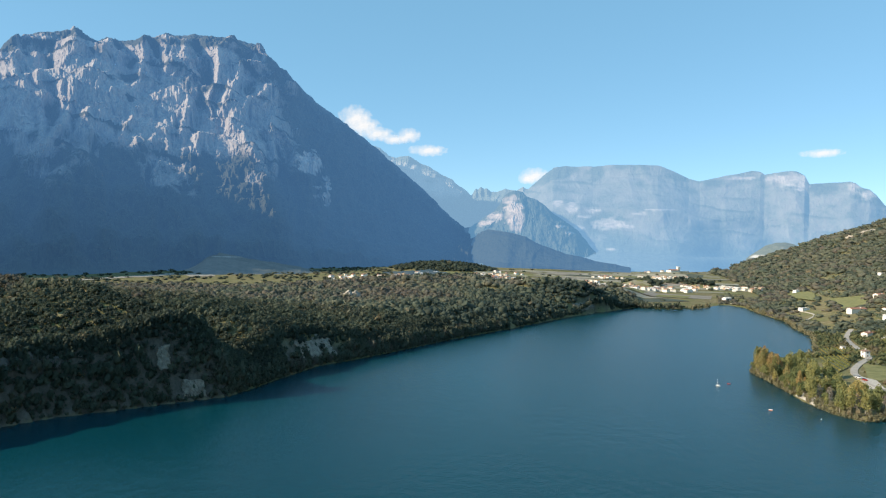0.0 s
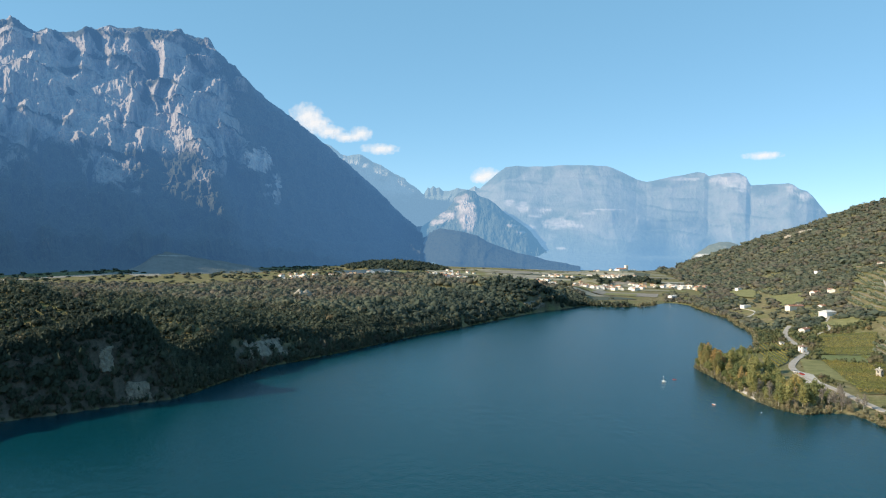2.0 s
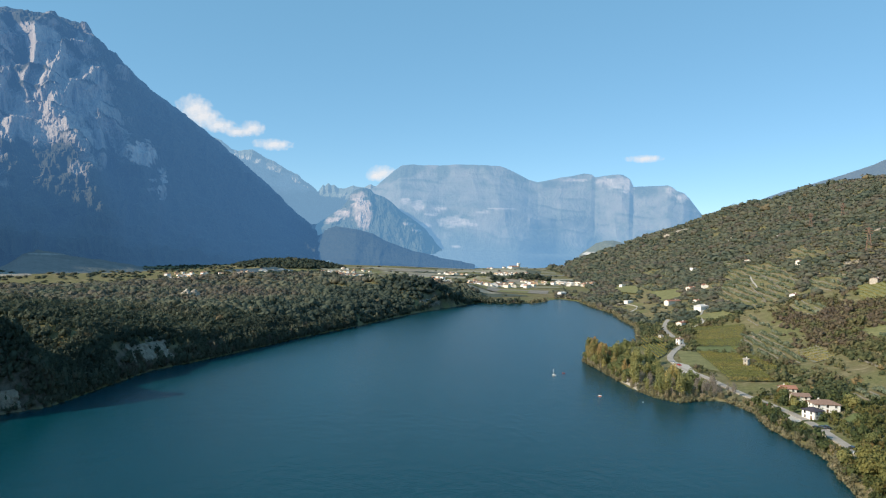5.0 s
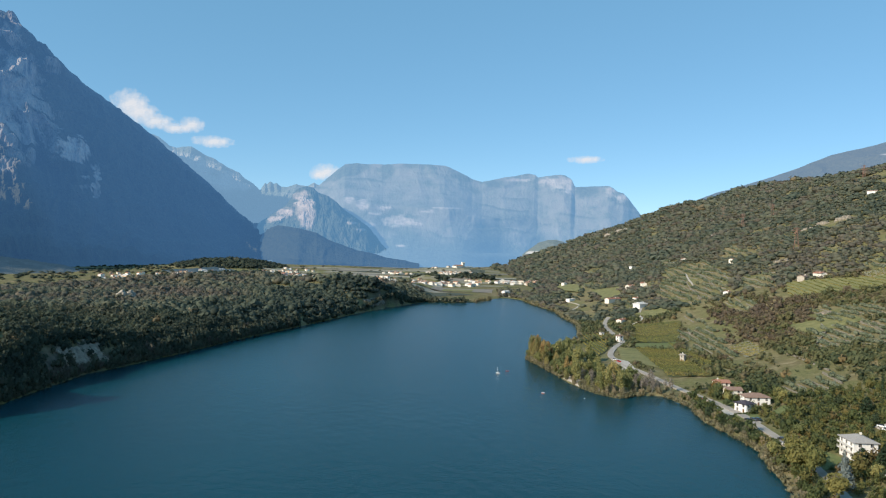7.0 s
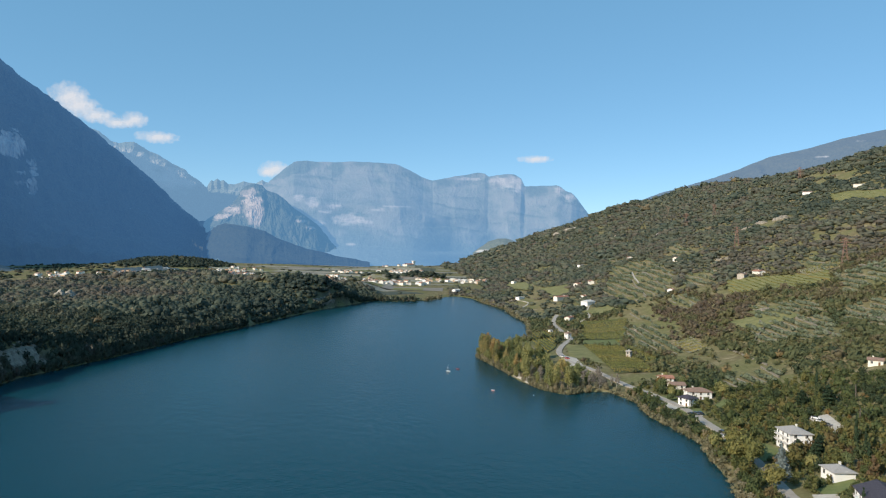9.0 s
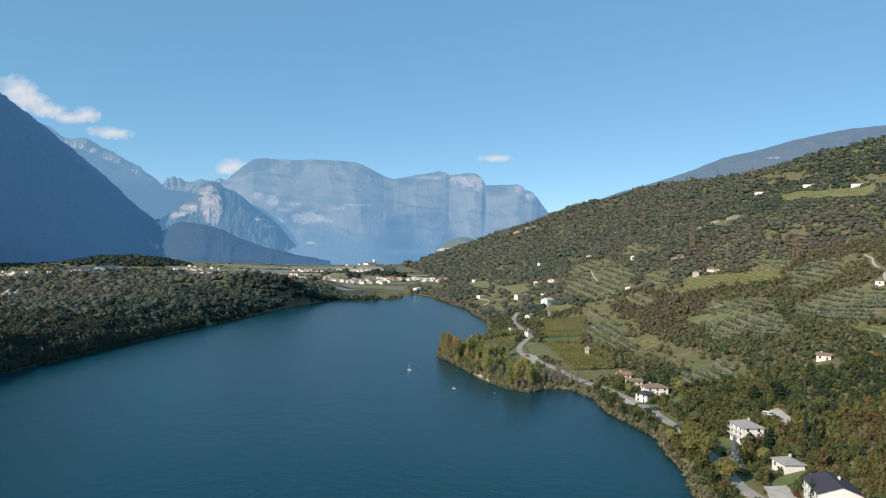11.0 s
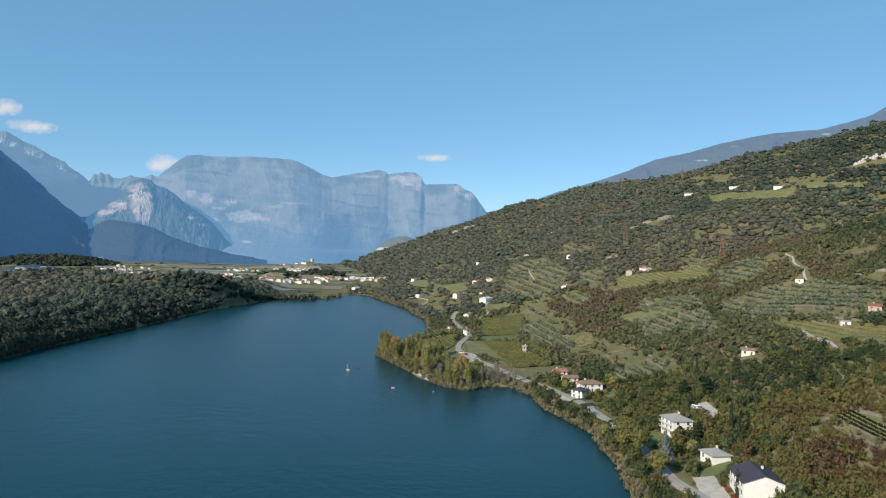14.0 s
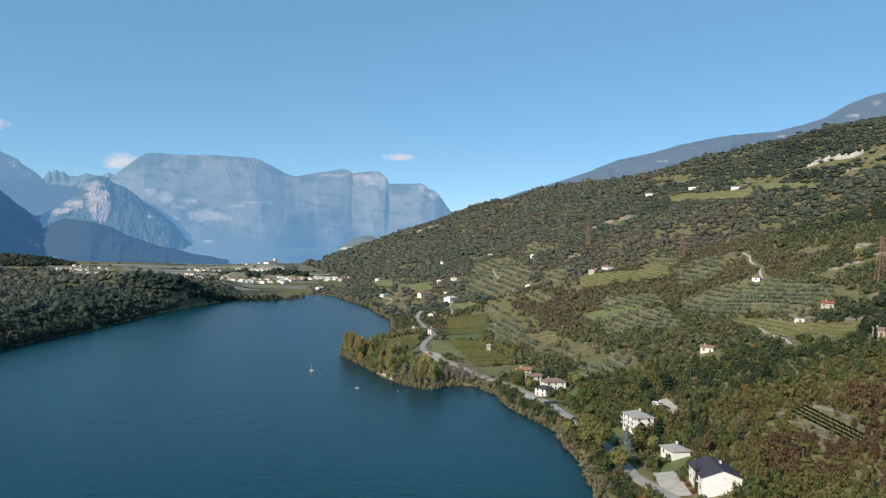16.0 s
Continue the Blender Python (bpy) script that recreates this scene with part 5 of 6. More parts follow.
# ---- single trees ----
def trunk_mesh(h, r, mat, limbs=3, seed=0):
    """A tapered trunk with a few rising limbs."""
    g = random.Random(seed)
    vs, fs = [], []

    def tube(p, q, r0, r1, n=6):
        p, q = Vector(p), Vector(q)
        side = (q - p).orthogonal().normalized()
        other = (q - p).cross(side).normalized()
        k = len(vs)
        for c, rad in ((p, r0), (q, r1)):
            for i in range(n):
                a = 2 * math.pi * i / n
                vs.append(tuple(c + side * (rad * math.cos(a)) + other * (rad * math.sin(a))))
        fs.extend((k + i, k + (i + 1) % n, k + n + (i + 1) % n, k + n + i) for i in range(n))
    tube((0, 0, -0.6), (0.03 * h, 0, 0.5 * h), r, 0.7 * r)
    tube((0.03 * h, 0, 0.5 * h), (0, 0.03 * h, 0.92 * h), 0.7 * r, 0.15 * r)
    for i in range(limbs):
        a, z0 = g.uniform(0, 6.28), g.uniform(0.3, 0.55) * h
        tube((0.02 * h, 0, z0), (0.2 * h * math.cos(a), 0.2 * h * math.sin(a), z0 + 0.25 * h), 0.4 * r, 0.1 * r, 5)
    return py_mesh("trunk", vs, fs, mat, True)


def tree_kind(name, label, lobes, cards, size, leaf, h, r, bark, seed, core=0.75, limbs=3, droop=0.0):
    base = new(name)
    v, f = leaf_cloud(seed, lobes, cards, size, 1, core, droop)
    part("trunk", trunk_mesh(h, r, bark, limbs, seed), base)
    part("crown", mesh_from("crown", v, f, leaf), base)
    return tagged(base, label, "tree", name.replace("_", " ") + "s")


def poplar_lobes(h, seed, slim=0.2):
    g = random.Random(seed)
    return [(g.uniform(-0.06, 0.06) * h, g.uniform(-0.06, 0.06) * h, h * q, slim * h * s, slim * h * s, h * 0.17) for q, s in ((0.4, 0.8), (0.58, 1.0), (0.74, 0.85), (0.88, 0.5))]


def broad_lobes(h, seed):
    g = random.Random(seed)
    out = [(0, 0, 0.6 * h, 0.32 * h, 0.32 * h, 0.3 * h)]
    for k in range(5):
        a = g.uniform(0, 6.28)
        out.append((0.25 * h * math.cos(a), 0.25 * h * math.sin(a), g.uniform(0.4, 0.8) * h, g.uniform(0.14, 0.22) * h, g.uniform(0.14, 0.22) * h, g.uniform(0.13, 0.2) * h))
    return out


def plant(kind, places, low, high, seed):
    """The kind's first tree and its copies at plan places."""
    g = random.Random(seed)
    for i, (px, py) in enumerate(places):
        x, y = sc(px, py)
        s = g.uniform(low, high)
        m = pose(x, y, ground_z(x, y), 0, 0, g.uniform(0, 360)) @ Matrix.Diagonal((s * g.uniform(0.85, 1.15), s * g.uniform(0.85, 1.15), s, 1))
        if i == 0:
            kind.matrix_world = m
        else:
            copy_thing(kind, Matrix.Identity(4)).matrix_basis = m


def strew(poly, n, seed, apart):
    """n places inside a plan polygon, no two closer than apart."""
    g = random.Random(seed)
    xs, ys = [p[0] for p in poly], [p[1] for p in poly]
    out = []
    for _ in range(4000):
        p = (g.uniform(min(xs), max(xs)), g.uniform(min(ys), max(ys)))
        if in_poly(np.array([p[0]]), np.array([p[1]]), poly)[0] and all(math.hypot(p[0] - q[0], p[1] - q[1]) > apart for q in out):
            if float(shore_distance(np.array([p[0]]), np.array([p[1]]))[0]) > 0.7 and float(line_distance(np.array([p[0]]), np.array([p[1]]), MAIN_ROAD)[0]) > 7:
                out.append(p)
        if len(out) == n:
            break
    return out


TIP = ((206, 484), (222, 496), (228, 476), (218, 448), (206, 440))
BODY = ((206, 440), (222, 462), (246, 484), (244, 440), (238, 400), (232, 352), (203, 346), (201, 400))
NECK = ((224, 494), (262, 534), (300, 578), (306, 570), (272, 524), (244, 484))
GREEN_LEAF = foliage("yellowing_poplar_leaves", ((0, (0.2, 0.22, 0.09)), (0.6, (0.33, 0.31, 0.12)), (1, (0.46, 0.36, 0.14))))
poplar = tree_kind("poplar", "tall poplar with orange and yellow autumn leaves", [(a, b, c + 1.6, d, e, f * 0.85) for a, b, c, d, e, f in poplar_lobes(15, 1, 0.15)], 620, 0.42, POPLAR, 14.5, 0.28, PALE_BARK, 401, 0.3)
plant(poplar, strew(TIP, 30, 1, 3.0) + strew(((203, 425), (212, 430), (214, 395), (203, 385)), 9, 14, 3.2), 0.7, 1.15, 1)
poplar_b = tree_kind("poplar", "tall poplar with yellowing green leaves", poplar_lobes(14, 5, 0.2) + [(1.5, 0.6, 4, 1.8, 1.8, 2.4), (-1.2, -0.8, 6, 1.7, 1.7, 2.2)], 680, 0.46, GREEN_LEAF, 13, 0.3, PALE_BARK, 402, 0.4)
plant(poplar_b, strew(BODY, 40, 2, 4.6), 0.6, 1.15, 2)
tall_green = tree_kind("broadleaf_tree", "tall irregular green lakeside tree", broad_lobes(12, 21) + [(0.6, 0, 10.5, 1.5, 1.5, 2.0), (-1.4, 1, 3.5, 1.8, 1.8, 1.8)], 620, 0.6, BROADLEAF, 11, 0.3, BARK, 413, 0.5)
plant(tall_green, strew(BODY, 30, 7, 5.5) + strew(TIP, 5, 8, 6), 0.55, 1.1, 12)
green = tree_kind("broadleaf_tree", "rounded green broadleaf tree", broad_lobes(9, 3), 520, 0.5, BROADLEAF, 7.5, 0.25, BARK, 403, 0.65)
plant(green, strew(NECK, 20, 3, 5) + [(206, 226), (213, 232), (248, 305), (258, 290), (276, 296), (281, 306), (262, 330), (282, 352), (221, 178),
                                      (186, 132), (237, 245), (276, 330), (254, 312), (214, 186)], 0.5, 0.95, 3)
willow = tree_kind("willow", "grey green bushy lakeside willow", broad_lobes(6, 8) + [(0, 0, 1.6, 2.2, 2.2, 1.6)], 300, 0.5, WILLOW, 4.5, 0.16, PALE_BARK, 404, 0.7)
edge = []
for (ax, ay), (bx, by) in zip(EAST_SHORE[1:17], EAST_SHORE[2:18]):
    n = max(1, int(math.hypot(bx - ax, by - ay) / 3.4))
    g = random.Random(int(ax * 7 + ay))
    for k in range(n):
        q = (k + g.random()) / n
        dx, dy = bx - ax, by - ay
        ln = math.hypot(dx, dy)
        off = g.uniform(0.6, 6)
        p = (ax + dx * q - dy / ln * off, ay + dy * q + dx / ln * off)
        if float(shore_distance(np.array([p[0]]), np.array([p[1]]))[0]) > 0.3:
            edge.append(p)
plant(willow, edge + strew(((214, 350), (246, 372), (250, 346), (232, 342)), 12, 6, 4), 0.34, 0.8, 4)
bare_tree = tree_kind("bare_tree", "pale grey almost leafless lakeside tree", poplar_lobes(9, 15, 0.2) + [(0.8, 0.5, 4, 1.3, 1.3, 1.8)], 150, 0.42, foliage("thin_grey_twigs", ((0, (0.22, 0.19, 0.16)), (1, (0.34, 0.3, 0.25)))), 9, 0.16, PALE_BARK, 421, 0.0, 6)
plant(bare_tree, strew(((222, 346), (232, 366), (250, 376), (254, 352), (240, 342)), 16, 19, 3.0) + strew(((203, 385), (206, 352), (214, 346), (212, 385)), 8, 20, 3.4), 0.6, 1.1, 15)
shore_poplar = tree_kind("poplar", "large yellow green poplar by the road", broad_lobes(11, 12), 700, 0.5, foliage("yellow_green_leaves", ((0, (0.16, 0.175, 0.06)), (1, (0.23, 0.21, 0.07)))), 11, 0.35, BARK, 405)
plant(shore_poplar, [(203, 207), (207, 212), (200, 200), (187, 178), (204, 214), (198, 205), (210, 217), (214, 225)], 0.85, 1.35, 5)
cypress = tree_kind("cypress", "slender dark green cypress", [(0, 0, 12 * q, 0.9 * s, 0.9 * s, 2.6) for q, s in ((0.15, 0.9), (0.35, 1), (0.55, 0.95), (0.75, 0.75), (0.92, 0.4))], 260, 0.4, CONIFER, 9, 0.2, BARK, 406, 0.9, 0)
plant(cypress, [(241, 191), (226, 174), (232, 180), (354, 170), (351, 174), (300, 260), (189, 147)], 0.75, 1.1, 6)
cedar = tree_kind("cedar", "broad dark green cedar with layered boughs", [(0, 0, 12 * q, 4.6 * s, 4.6 * s, 0.9) for q, s in ((0.2, 1), (0.38, 0.95), (0.55, 0.75), (0.72, 0.55), (0.88, 0.3))], 420, 0.7, CONIFER, 11.5, 0.35, BARK, 407, 0.75, 4, 0.5)
plant(cedar, [(221, 199), (226, 194), (231, 198), (219, 190), (276, 247), (282, 238), (365, 182), (372, 190), (300, 196)], 0.6, 0.9, 7)
spruce = tree_kind("blue_spruce", "pale blue spruce beside the drive", [(0, 0, 12 * q, 3.2 * s, 3.2 * s, 1.6) for q, s in ((0.15, 1), (0.35, 0.85), (0.55, 0.62), (0.75, 0.38), (0.92, 0.16))], 420, 0.5, BLUE_SPRUCE, 11, 0.25, BARK, 408, 0.8, 0, 0.5)
plant(spruce, [(199, 186)], 1.2, 1.25, 8)

RED_LEAF = foliage("red_shrub_leaves", ((0, (0.16, 0.06, 0.035)), (1, (0.26, 0.11, 0.05))))
shrub = tree_kind("shrub", "low rounded garden shrub with red autumn leaves", [(0, 0, 0.9, 1.2, 1.2, 0.9), (0.9, 0.4, 0.7, 0.8, 0.8, 0.7)], 90, 0.3, RED_LEAF, 1.2, 0.06, BARK, 431, 0.7, 2)
plant(shrub, [(191, 152), (193, 156), (188, 147), (283, 300)], 0.8, 1.3, 21)


def hedge(pts, tall, wide, seed):
    """A clipped hedge: a dense box of leaf clumps along a line."""
    g = np.random.default_rng(seed)
    p = np.array(pts, float) * SCALE
    seg = np.concatenate([[0], np.cumsum(np.hypot(*np.diff(p, axis=0).T))])
    n = int(seg[-1] * 26)
    s = g.uniform(0, seg[-1], n)
    c = np.stack([np.interp(s, seg, p[:, 0]), np.interp(s, seg, p[:, 1])], 1) + g.uniform(-wide / 2, wide / 2, (n, 2))
    z = height(c[:, 0], c[:, 1]) + tall * g.uniform(0.05, 1, n) ** 0.6
    ctr = np.column_stack([c, z])
    a, b = g.normal(size=(n, 3)), g.normal(size=(n, 3))
    a /= np.linalg.norm(a, axis=1)[:, None]
    b = np.cross(a, b)
    b /= np.linalg.norm(b, axis=1)[:, None]
    w = g.uniform(0.15, 0.32, (n, 1))
    v = np.stack([ctr + a * w, ctr + b * w, ctr - a * w, ctr - b * w], 1).reshape(-1, 3)
    ob = new("hedge", mesh_from("hedge", v, np.arange(4 * n).reshape(-1, 4), BROADLEAF))
    tagged(ob, "clipped bright green hedge round a garden", "hedge", "garden hedges")


for i, (pts, tall, wide) in enumerate(((((198, 163), (214, 160), (219, 168)), 1.7, 1.2), (((238, 287.5), (246, 286), (251, 285)), 1.3, 1.0), (((284, 306), (277.5, 299.4), (269.4, 293.3)), 2.0, 1.2), (((206, 199), (214, 196), (224, 198)), 1.3, 1.0))):
    hedge(pts, tall, wide, 50 + i)

# ---- vineyards, row by row ----
POST_ME = boxes_mesh("post", [(0, 0, 0.9, 0.14, 0.14, 2.2)], PALE_BARK)


def vine_rows(poly, gap, along, leaf, label, posts, tall=1.5, width=0.8, per=0.9, seed=0):
    c = np.array(poly, float) * SCALE
    a = radians(along)
    d, nrm = np.array((math.sin(a), math.cos(a))), np.array((math.cos(a), -math.sin(a)))
    lo, hi = (c @ nrm).min(), (c @ nrm).max()
    t0, t1 = (c @ d).min(), (c @ d).max()
    g = np.random.default_rng(seed)
    for off in np.arange(lo + gap / 2, hi, gap):
        s = np.arange(t0, t1, per)
        xy = s[:, None] * d + off * nrm
        s = s[in_poly(xy[:, 0], xy[:, 1], [tuple(q) for q in c])]
        if len(s) < 6:
            continue
        n = len(s) * 4
        ss = np.repeat(s, 4) + g.uniform(-0.5, 0.5, n)
        cxy = ss[:, None] * d + (off + g.normal(0, width * 0.3, n))[:, None] * nrm
        zz = height(cxy[:, 0], cxy[:, 1]) + 0.3 + g.uniform(0.3, tall, n)
        ctr = np.column_stack([cxy, zz])
        q = g.normal(size=(n, 3))
        q[:, 2] += 0.4
        q /= np.linalg.norm(q, axis=1)[:, None]
        t1v = np.cross(q, g.normal(size=(n, 3)))
        t1v /= np.linalg.norm(t1v, axis=1)[:, None]
        t2v = np.cross(q, t1v)
        sz = g.uniform(0.3, 0.6, (n, 1)) * max(per, 0.75)
        v = np.stack([ctr + t1v * sz, ctr + t2v * sz, ctr - t1v * sz, ctr - t2v * sz], 1).reshape(-1, 3)
        f = np.arange(4 * n).reshape(-1, 4)
        row = new("vine_row")
        first = s[0] * d + off * nrm
        row.matrix_world = Matrix.Translation((*first, ground_z(*first)))
        v = v - np.array(row.matrix_world.translation)
        part("foliage", mesh_from("foliage", v, f, leaf), row)
        if posts:
            for q2 in s[::posts]:
                p = q2 * d + off * nrm
                part("post", POST_ME, row, at=Matrix.Translation(Vector((*p, ground_z(*p))) - row.matrix_world.translation))
        tagged(row, label, "vines", "vineyard rows")


F = dict(FIELDS)
vine_rows(F["vineyard_a"], 6.2, 121, VINE, "long broad trellised row of yellowing vines", 0, 1.8, 2.0, 0.45, seed=1)
vine_rows(F["vineyard_e"], 6.2, 108, VINE, "broad trellised row of yellow green vines on a gentle slope", 0, 1.7, 2.2, 0.36, seed=12)
vine_rows(F["top_field"], 6.5, 24, VINE, "sparse hillside row of vines", 0, 1.6, 1.2, 1.4, seed=13)
vine_rows(F["vineyard_b"], 6.2, 108, VINE, "broad trellised row of yellow green vines on a gentle slope", 0, 1.7, 2.2, 0.36, seed=2)
vine_rows(F["vineyard_c"], 4.2, 20, VINE, "trained row of vines beside the lake trees", 0, 1.7, 0.5, 0.9, seed=3)
vine_rows(F["terrace_a"], 6.0, 24, VINE, "terraced row of vines on pale posts", 8, 1.7, 0.9, 0.8, seed=4)
vine_rows(F["dark_rows"], 2.2, 32.6, DARK_VINE, "dark netted row of vines on wooden posts", 14, 1.1, 0.5, 0.3, seed=5)
vine_rows(F["tan_rows"], 5.5, -52, VINE, "sparse row of vines on dry ground", 0, per=1.6, seed=6)
vine_rows(F["vineyard_d"], 4.2, 20, VINE, "trained row of vines beside the lake trees", 0, 1.7, 0.5, 0.9, seed=8)
vine_rows(F["terrace_b"], 6.0, 24, VINE, "sparse hillside row of vines", 0, 1.6, 1.0, 1.1, seed=9)
vine_rows(F["tan_plot"], 4.0, 0, VINE, "sparse row of young vines on dry ground", 0, 0.8, 0.5, 1.6, seed=7)


# ---- terrace walls ----
def stone_wall(pts, tall, thick=0.7):
    p = np.array(pts, float) * SCALE
    seg = np.concatenate([[0], np.cumsum(np.hypot(*np.diff(p, axis=0).T))])
    s = np.arange(0, seg[-1], 2.2)
    p = np.stack([np.interp(s, seg, p[:, 0]), np.interp(s, seg, p[:, 1])], 1)
    dd = np.gradient(p, axis=0)
    dd /= np.hypot(*dd.T)[:, None]
    nr = np.stack([-dd[:, 1], dd[:, 0]], 1)
    top = height(p[:, 0], p[:, 1]) + tall * (1 + 0.25 * fbm(s / 6, 3.0, 0, 8, 2))
    bot = top - tall - 1.2
    a, b = p + nr * thick / 2, p - nr * thick / 2
    v = np.stack([np.column_stack([a, bot]), np.column_stack([a, top]), np.column_stack([b, top]), np.column_stack([b, bot])], 1)
    ob = new("terrace_wall", mesh_from("terrace_wall", v.reshape(-1, 3), grid_faces(len(s), 4), STONE_WALL))
    tagged(ob, "low dry stone terrace wall on the hillside", "wall", kind="structure")


for pts, tall in ((((262, 160), (251, 142), (238, 122)), 0.8), (((250, 149), (244, 138), (237, 127)), 1.0), (((262, 169), (257, 160.7), (252.6, 152)), 0.6), (((271, 157), (268, 147), (261, 137), (249, 122.6)), 1.3), (((352, 192), (385, 225), (408, 268)), 1.5),
                  (((392, 200), (405, 232), (415, 260)), 1.6), (((425, 300), (450, 345), (470, 380)), 1.5), (((455, 290), (480, 335), (498, 362)), 1.5), (((400, 400), (430, 420), (442, 438)), 1.6),
                  (((410, 345), (440, 385), (450, 410)), 1.6), (((500, 660), (540, 730), (590, 820)), 2.0), (((520, 650), (570, 735), (620, 830)), 2.0), (((545, 660), (600, 750), (660, 860)), 2.0),
                  (((545, 400), (575, 440), (592, 470)), 1.6), (((560, 390), (590, 425), (612, 455)), 1.6), (((860, 600), (900, 680), (950, 780)), 2.2), (((340, 330), (365, 380), (385, 420)), 1.3),
                  (((318, 300), (335, 330)), 1.3), (((700, 1100), (740, 1180), (790, 1260)), 2.2), (((760, 1090), (800, 1180), (840, 1240)), 2.2)):
    stone_wall(pts, tall)


# walls that hold up the olive terraces, row by row
for poly in OLIVES:
    p = np.array(poly, float)
    pu, pv = plan_uv(p[:, 0], p[:, 1])
    far = np.hypot(*p.mean(0)) > 700
    for v0 in np.arange(math.ceil(pv.min() / (11 if far else 8)), pv.max() / (11 if far else 8)) * (11 if far else 8):
        uu = np.arange(pu.min(), pu.max(), 5.0)
        vv = v0 - terrace_bend(uu) - (3.2 if far else 2.6)
        xx, yy = uu * math.sin(AXIS) + vv * math.cos(AXIS), uu * math.cos(AXIS) - vv * math.sin(AXIS)
        inside = in_poly(xx, yy, poly) & (fbm(uu / 35, v0, 0, 37, 2) > -0.15)
        run = []
        for k in range(len(uu) + 1):
            if k < len(uu) and inside[k]:
                run.append((xx[k], yy[k]))
            else:
                if len(run) > 3:
                    stone_wall(run, 0.8 if far else 0.5, 0.8)
                run = []


# ---- rocks ----
def rock(x, y, w, d, h, turn, mat, seed, label, sink=0.25):
    """A weathered outcrop with steep broken faces; plan place, metres for its size."""
    v, f = ico(3)
    n1 = ridged(v[:, 0] * 1.3 + seed, v[:, 1] * 1.3, v[:, 2] * 0.7, seed, 3)
    n2 = fbm(v[:, 0] * 4 + seed, v[:, 1] * 4, v[:, 2] * 2.5, seed + 1, 3, 0.6)
    v = v * (0.76 + 0.36 * n1 + 0.26 * n2)[:, None]
    v[:, 2] = np.sign(v[:, 2]) * np.abs(v[:, 2]) ** 0.8
    v = v * np.array((w / 2, d / 2, h))
    gx, gy = sc(x, y)
    ob = new("rock_outcrop", mesh_from("rock_outcrop", v, f, mat))
    ob.matrix_world = pose(gx, gy, ground_z(gx, gy) - sink * h, 0, 0, turn)
    tagged(ob, label, "rock", "rock outcrops")


BANK_ROCK = plain("ochre_limestone", (0.13, 0.115, 0.092), (0.36, 0.32, 0.26), 0.35, 0.95, relief=0.3)
PALE_L = "pale broken limestone outcrop by the lake"

def rock_face(pts, z0, z1, seed, mat):
    """A bare face that clings to the bank above a stretch of shore, ragged at its rim."""
    p = np.array(pts, float)
    seg = np.concatenate([[0], np.cumsum(np.hypot(*np.diff(p, axis=0).T))])
    s = np.arange(0, seg[-1], 0.5)
    line = np.stack([np.interp(s, seg, p[:, 0]), np.interp(s, seg, p[:, 1])], 1)
    along = np.gradient(line, axis=0)
    along /= np.hypot(*along.T)[:, None]
    inland = np.stack([-along[:, 1], along[:, 0]], 1)
    deep = np.arange(0, 60, 0.4)
    hx, hy = line[:, None, 0] + inland[:, None, 0] * deep, line[:, None, 1] + inland[:, None, 1] * deep
    prof = np.maximum.accumulate(plan_height(hx, hy) + 1e-4 * deep, 1)
    zs = np.arange(z0, z1, 0.6)
    depth = np.stack([np.interp(zs, prof[k], deep) for k in range(len(s))])
    S, Z = np.meshgrid(s, zs, indexing="ij")
    f, q = (Z - z0) / (z1 - z0), S / s[-1]
    rim = np.minimum(np.minimum(q, 1 - q) * 5, np.minimum(f, 1 - f) * 4)
    mask = smooth(0.0, 0.4, rim + 0.9 * fbm(S / 8, Z / 6, 0, seed, 4, 0.6) - 0.3)
    out = -9 + mask * (9.4 + 1.5 * ridged(S / 6, Z / 14, 0, seed + 3, 3) + 0.7 * fbm(S / 2.2, Z / 3, 0, seed + 6, 3, 0.6))
    x = line[:, None, 0] + inland[:, None, 0] * (depth - out)
    y = line[:, None, 1] + inland[:, None, 1] * (depth - out)
    v = np.stack([x, y, Z + 0.3 * fbm(S / 3, Z / 3, 0, seed + 9, 2)], -1).reshape(-1, 3) * SCALE
    ob = new("rock_outcrop", mesh_from("rock_outcrop", v, grid_faces(len(s), len(zs))[:, ::-1], mat))
    tagged(ob, PALE_L, "rock", "rock outcrops")


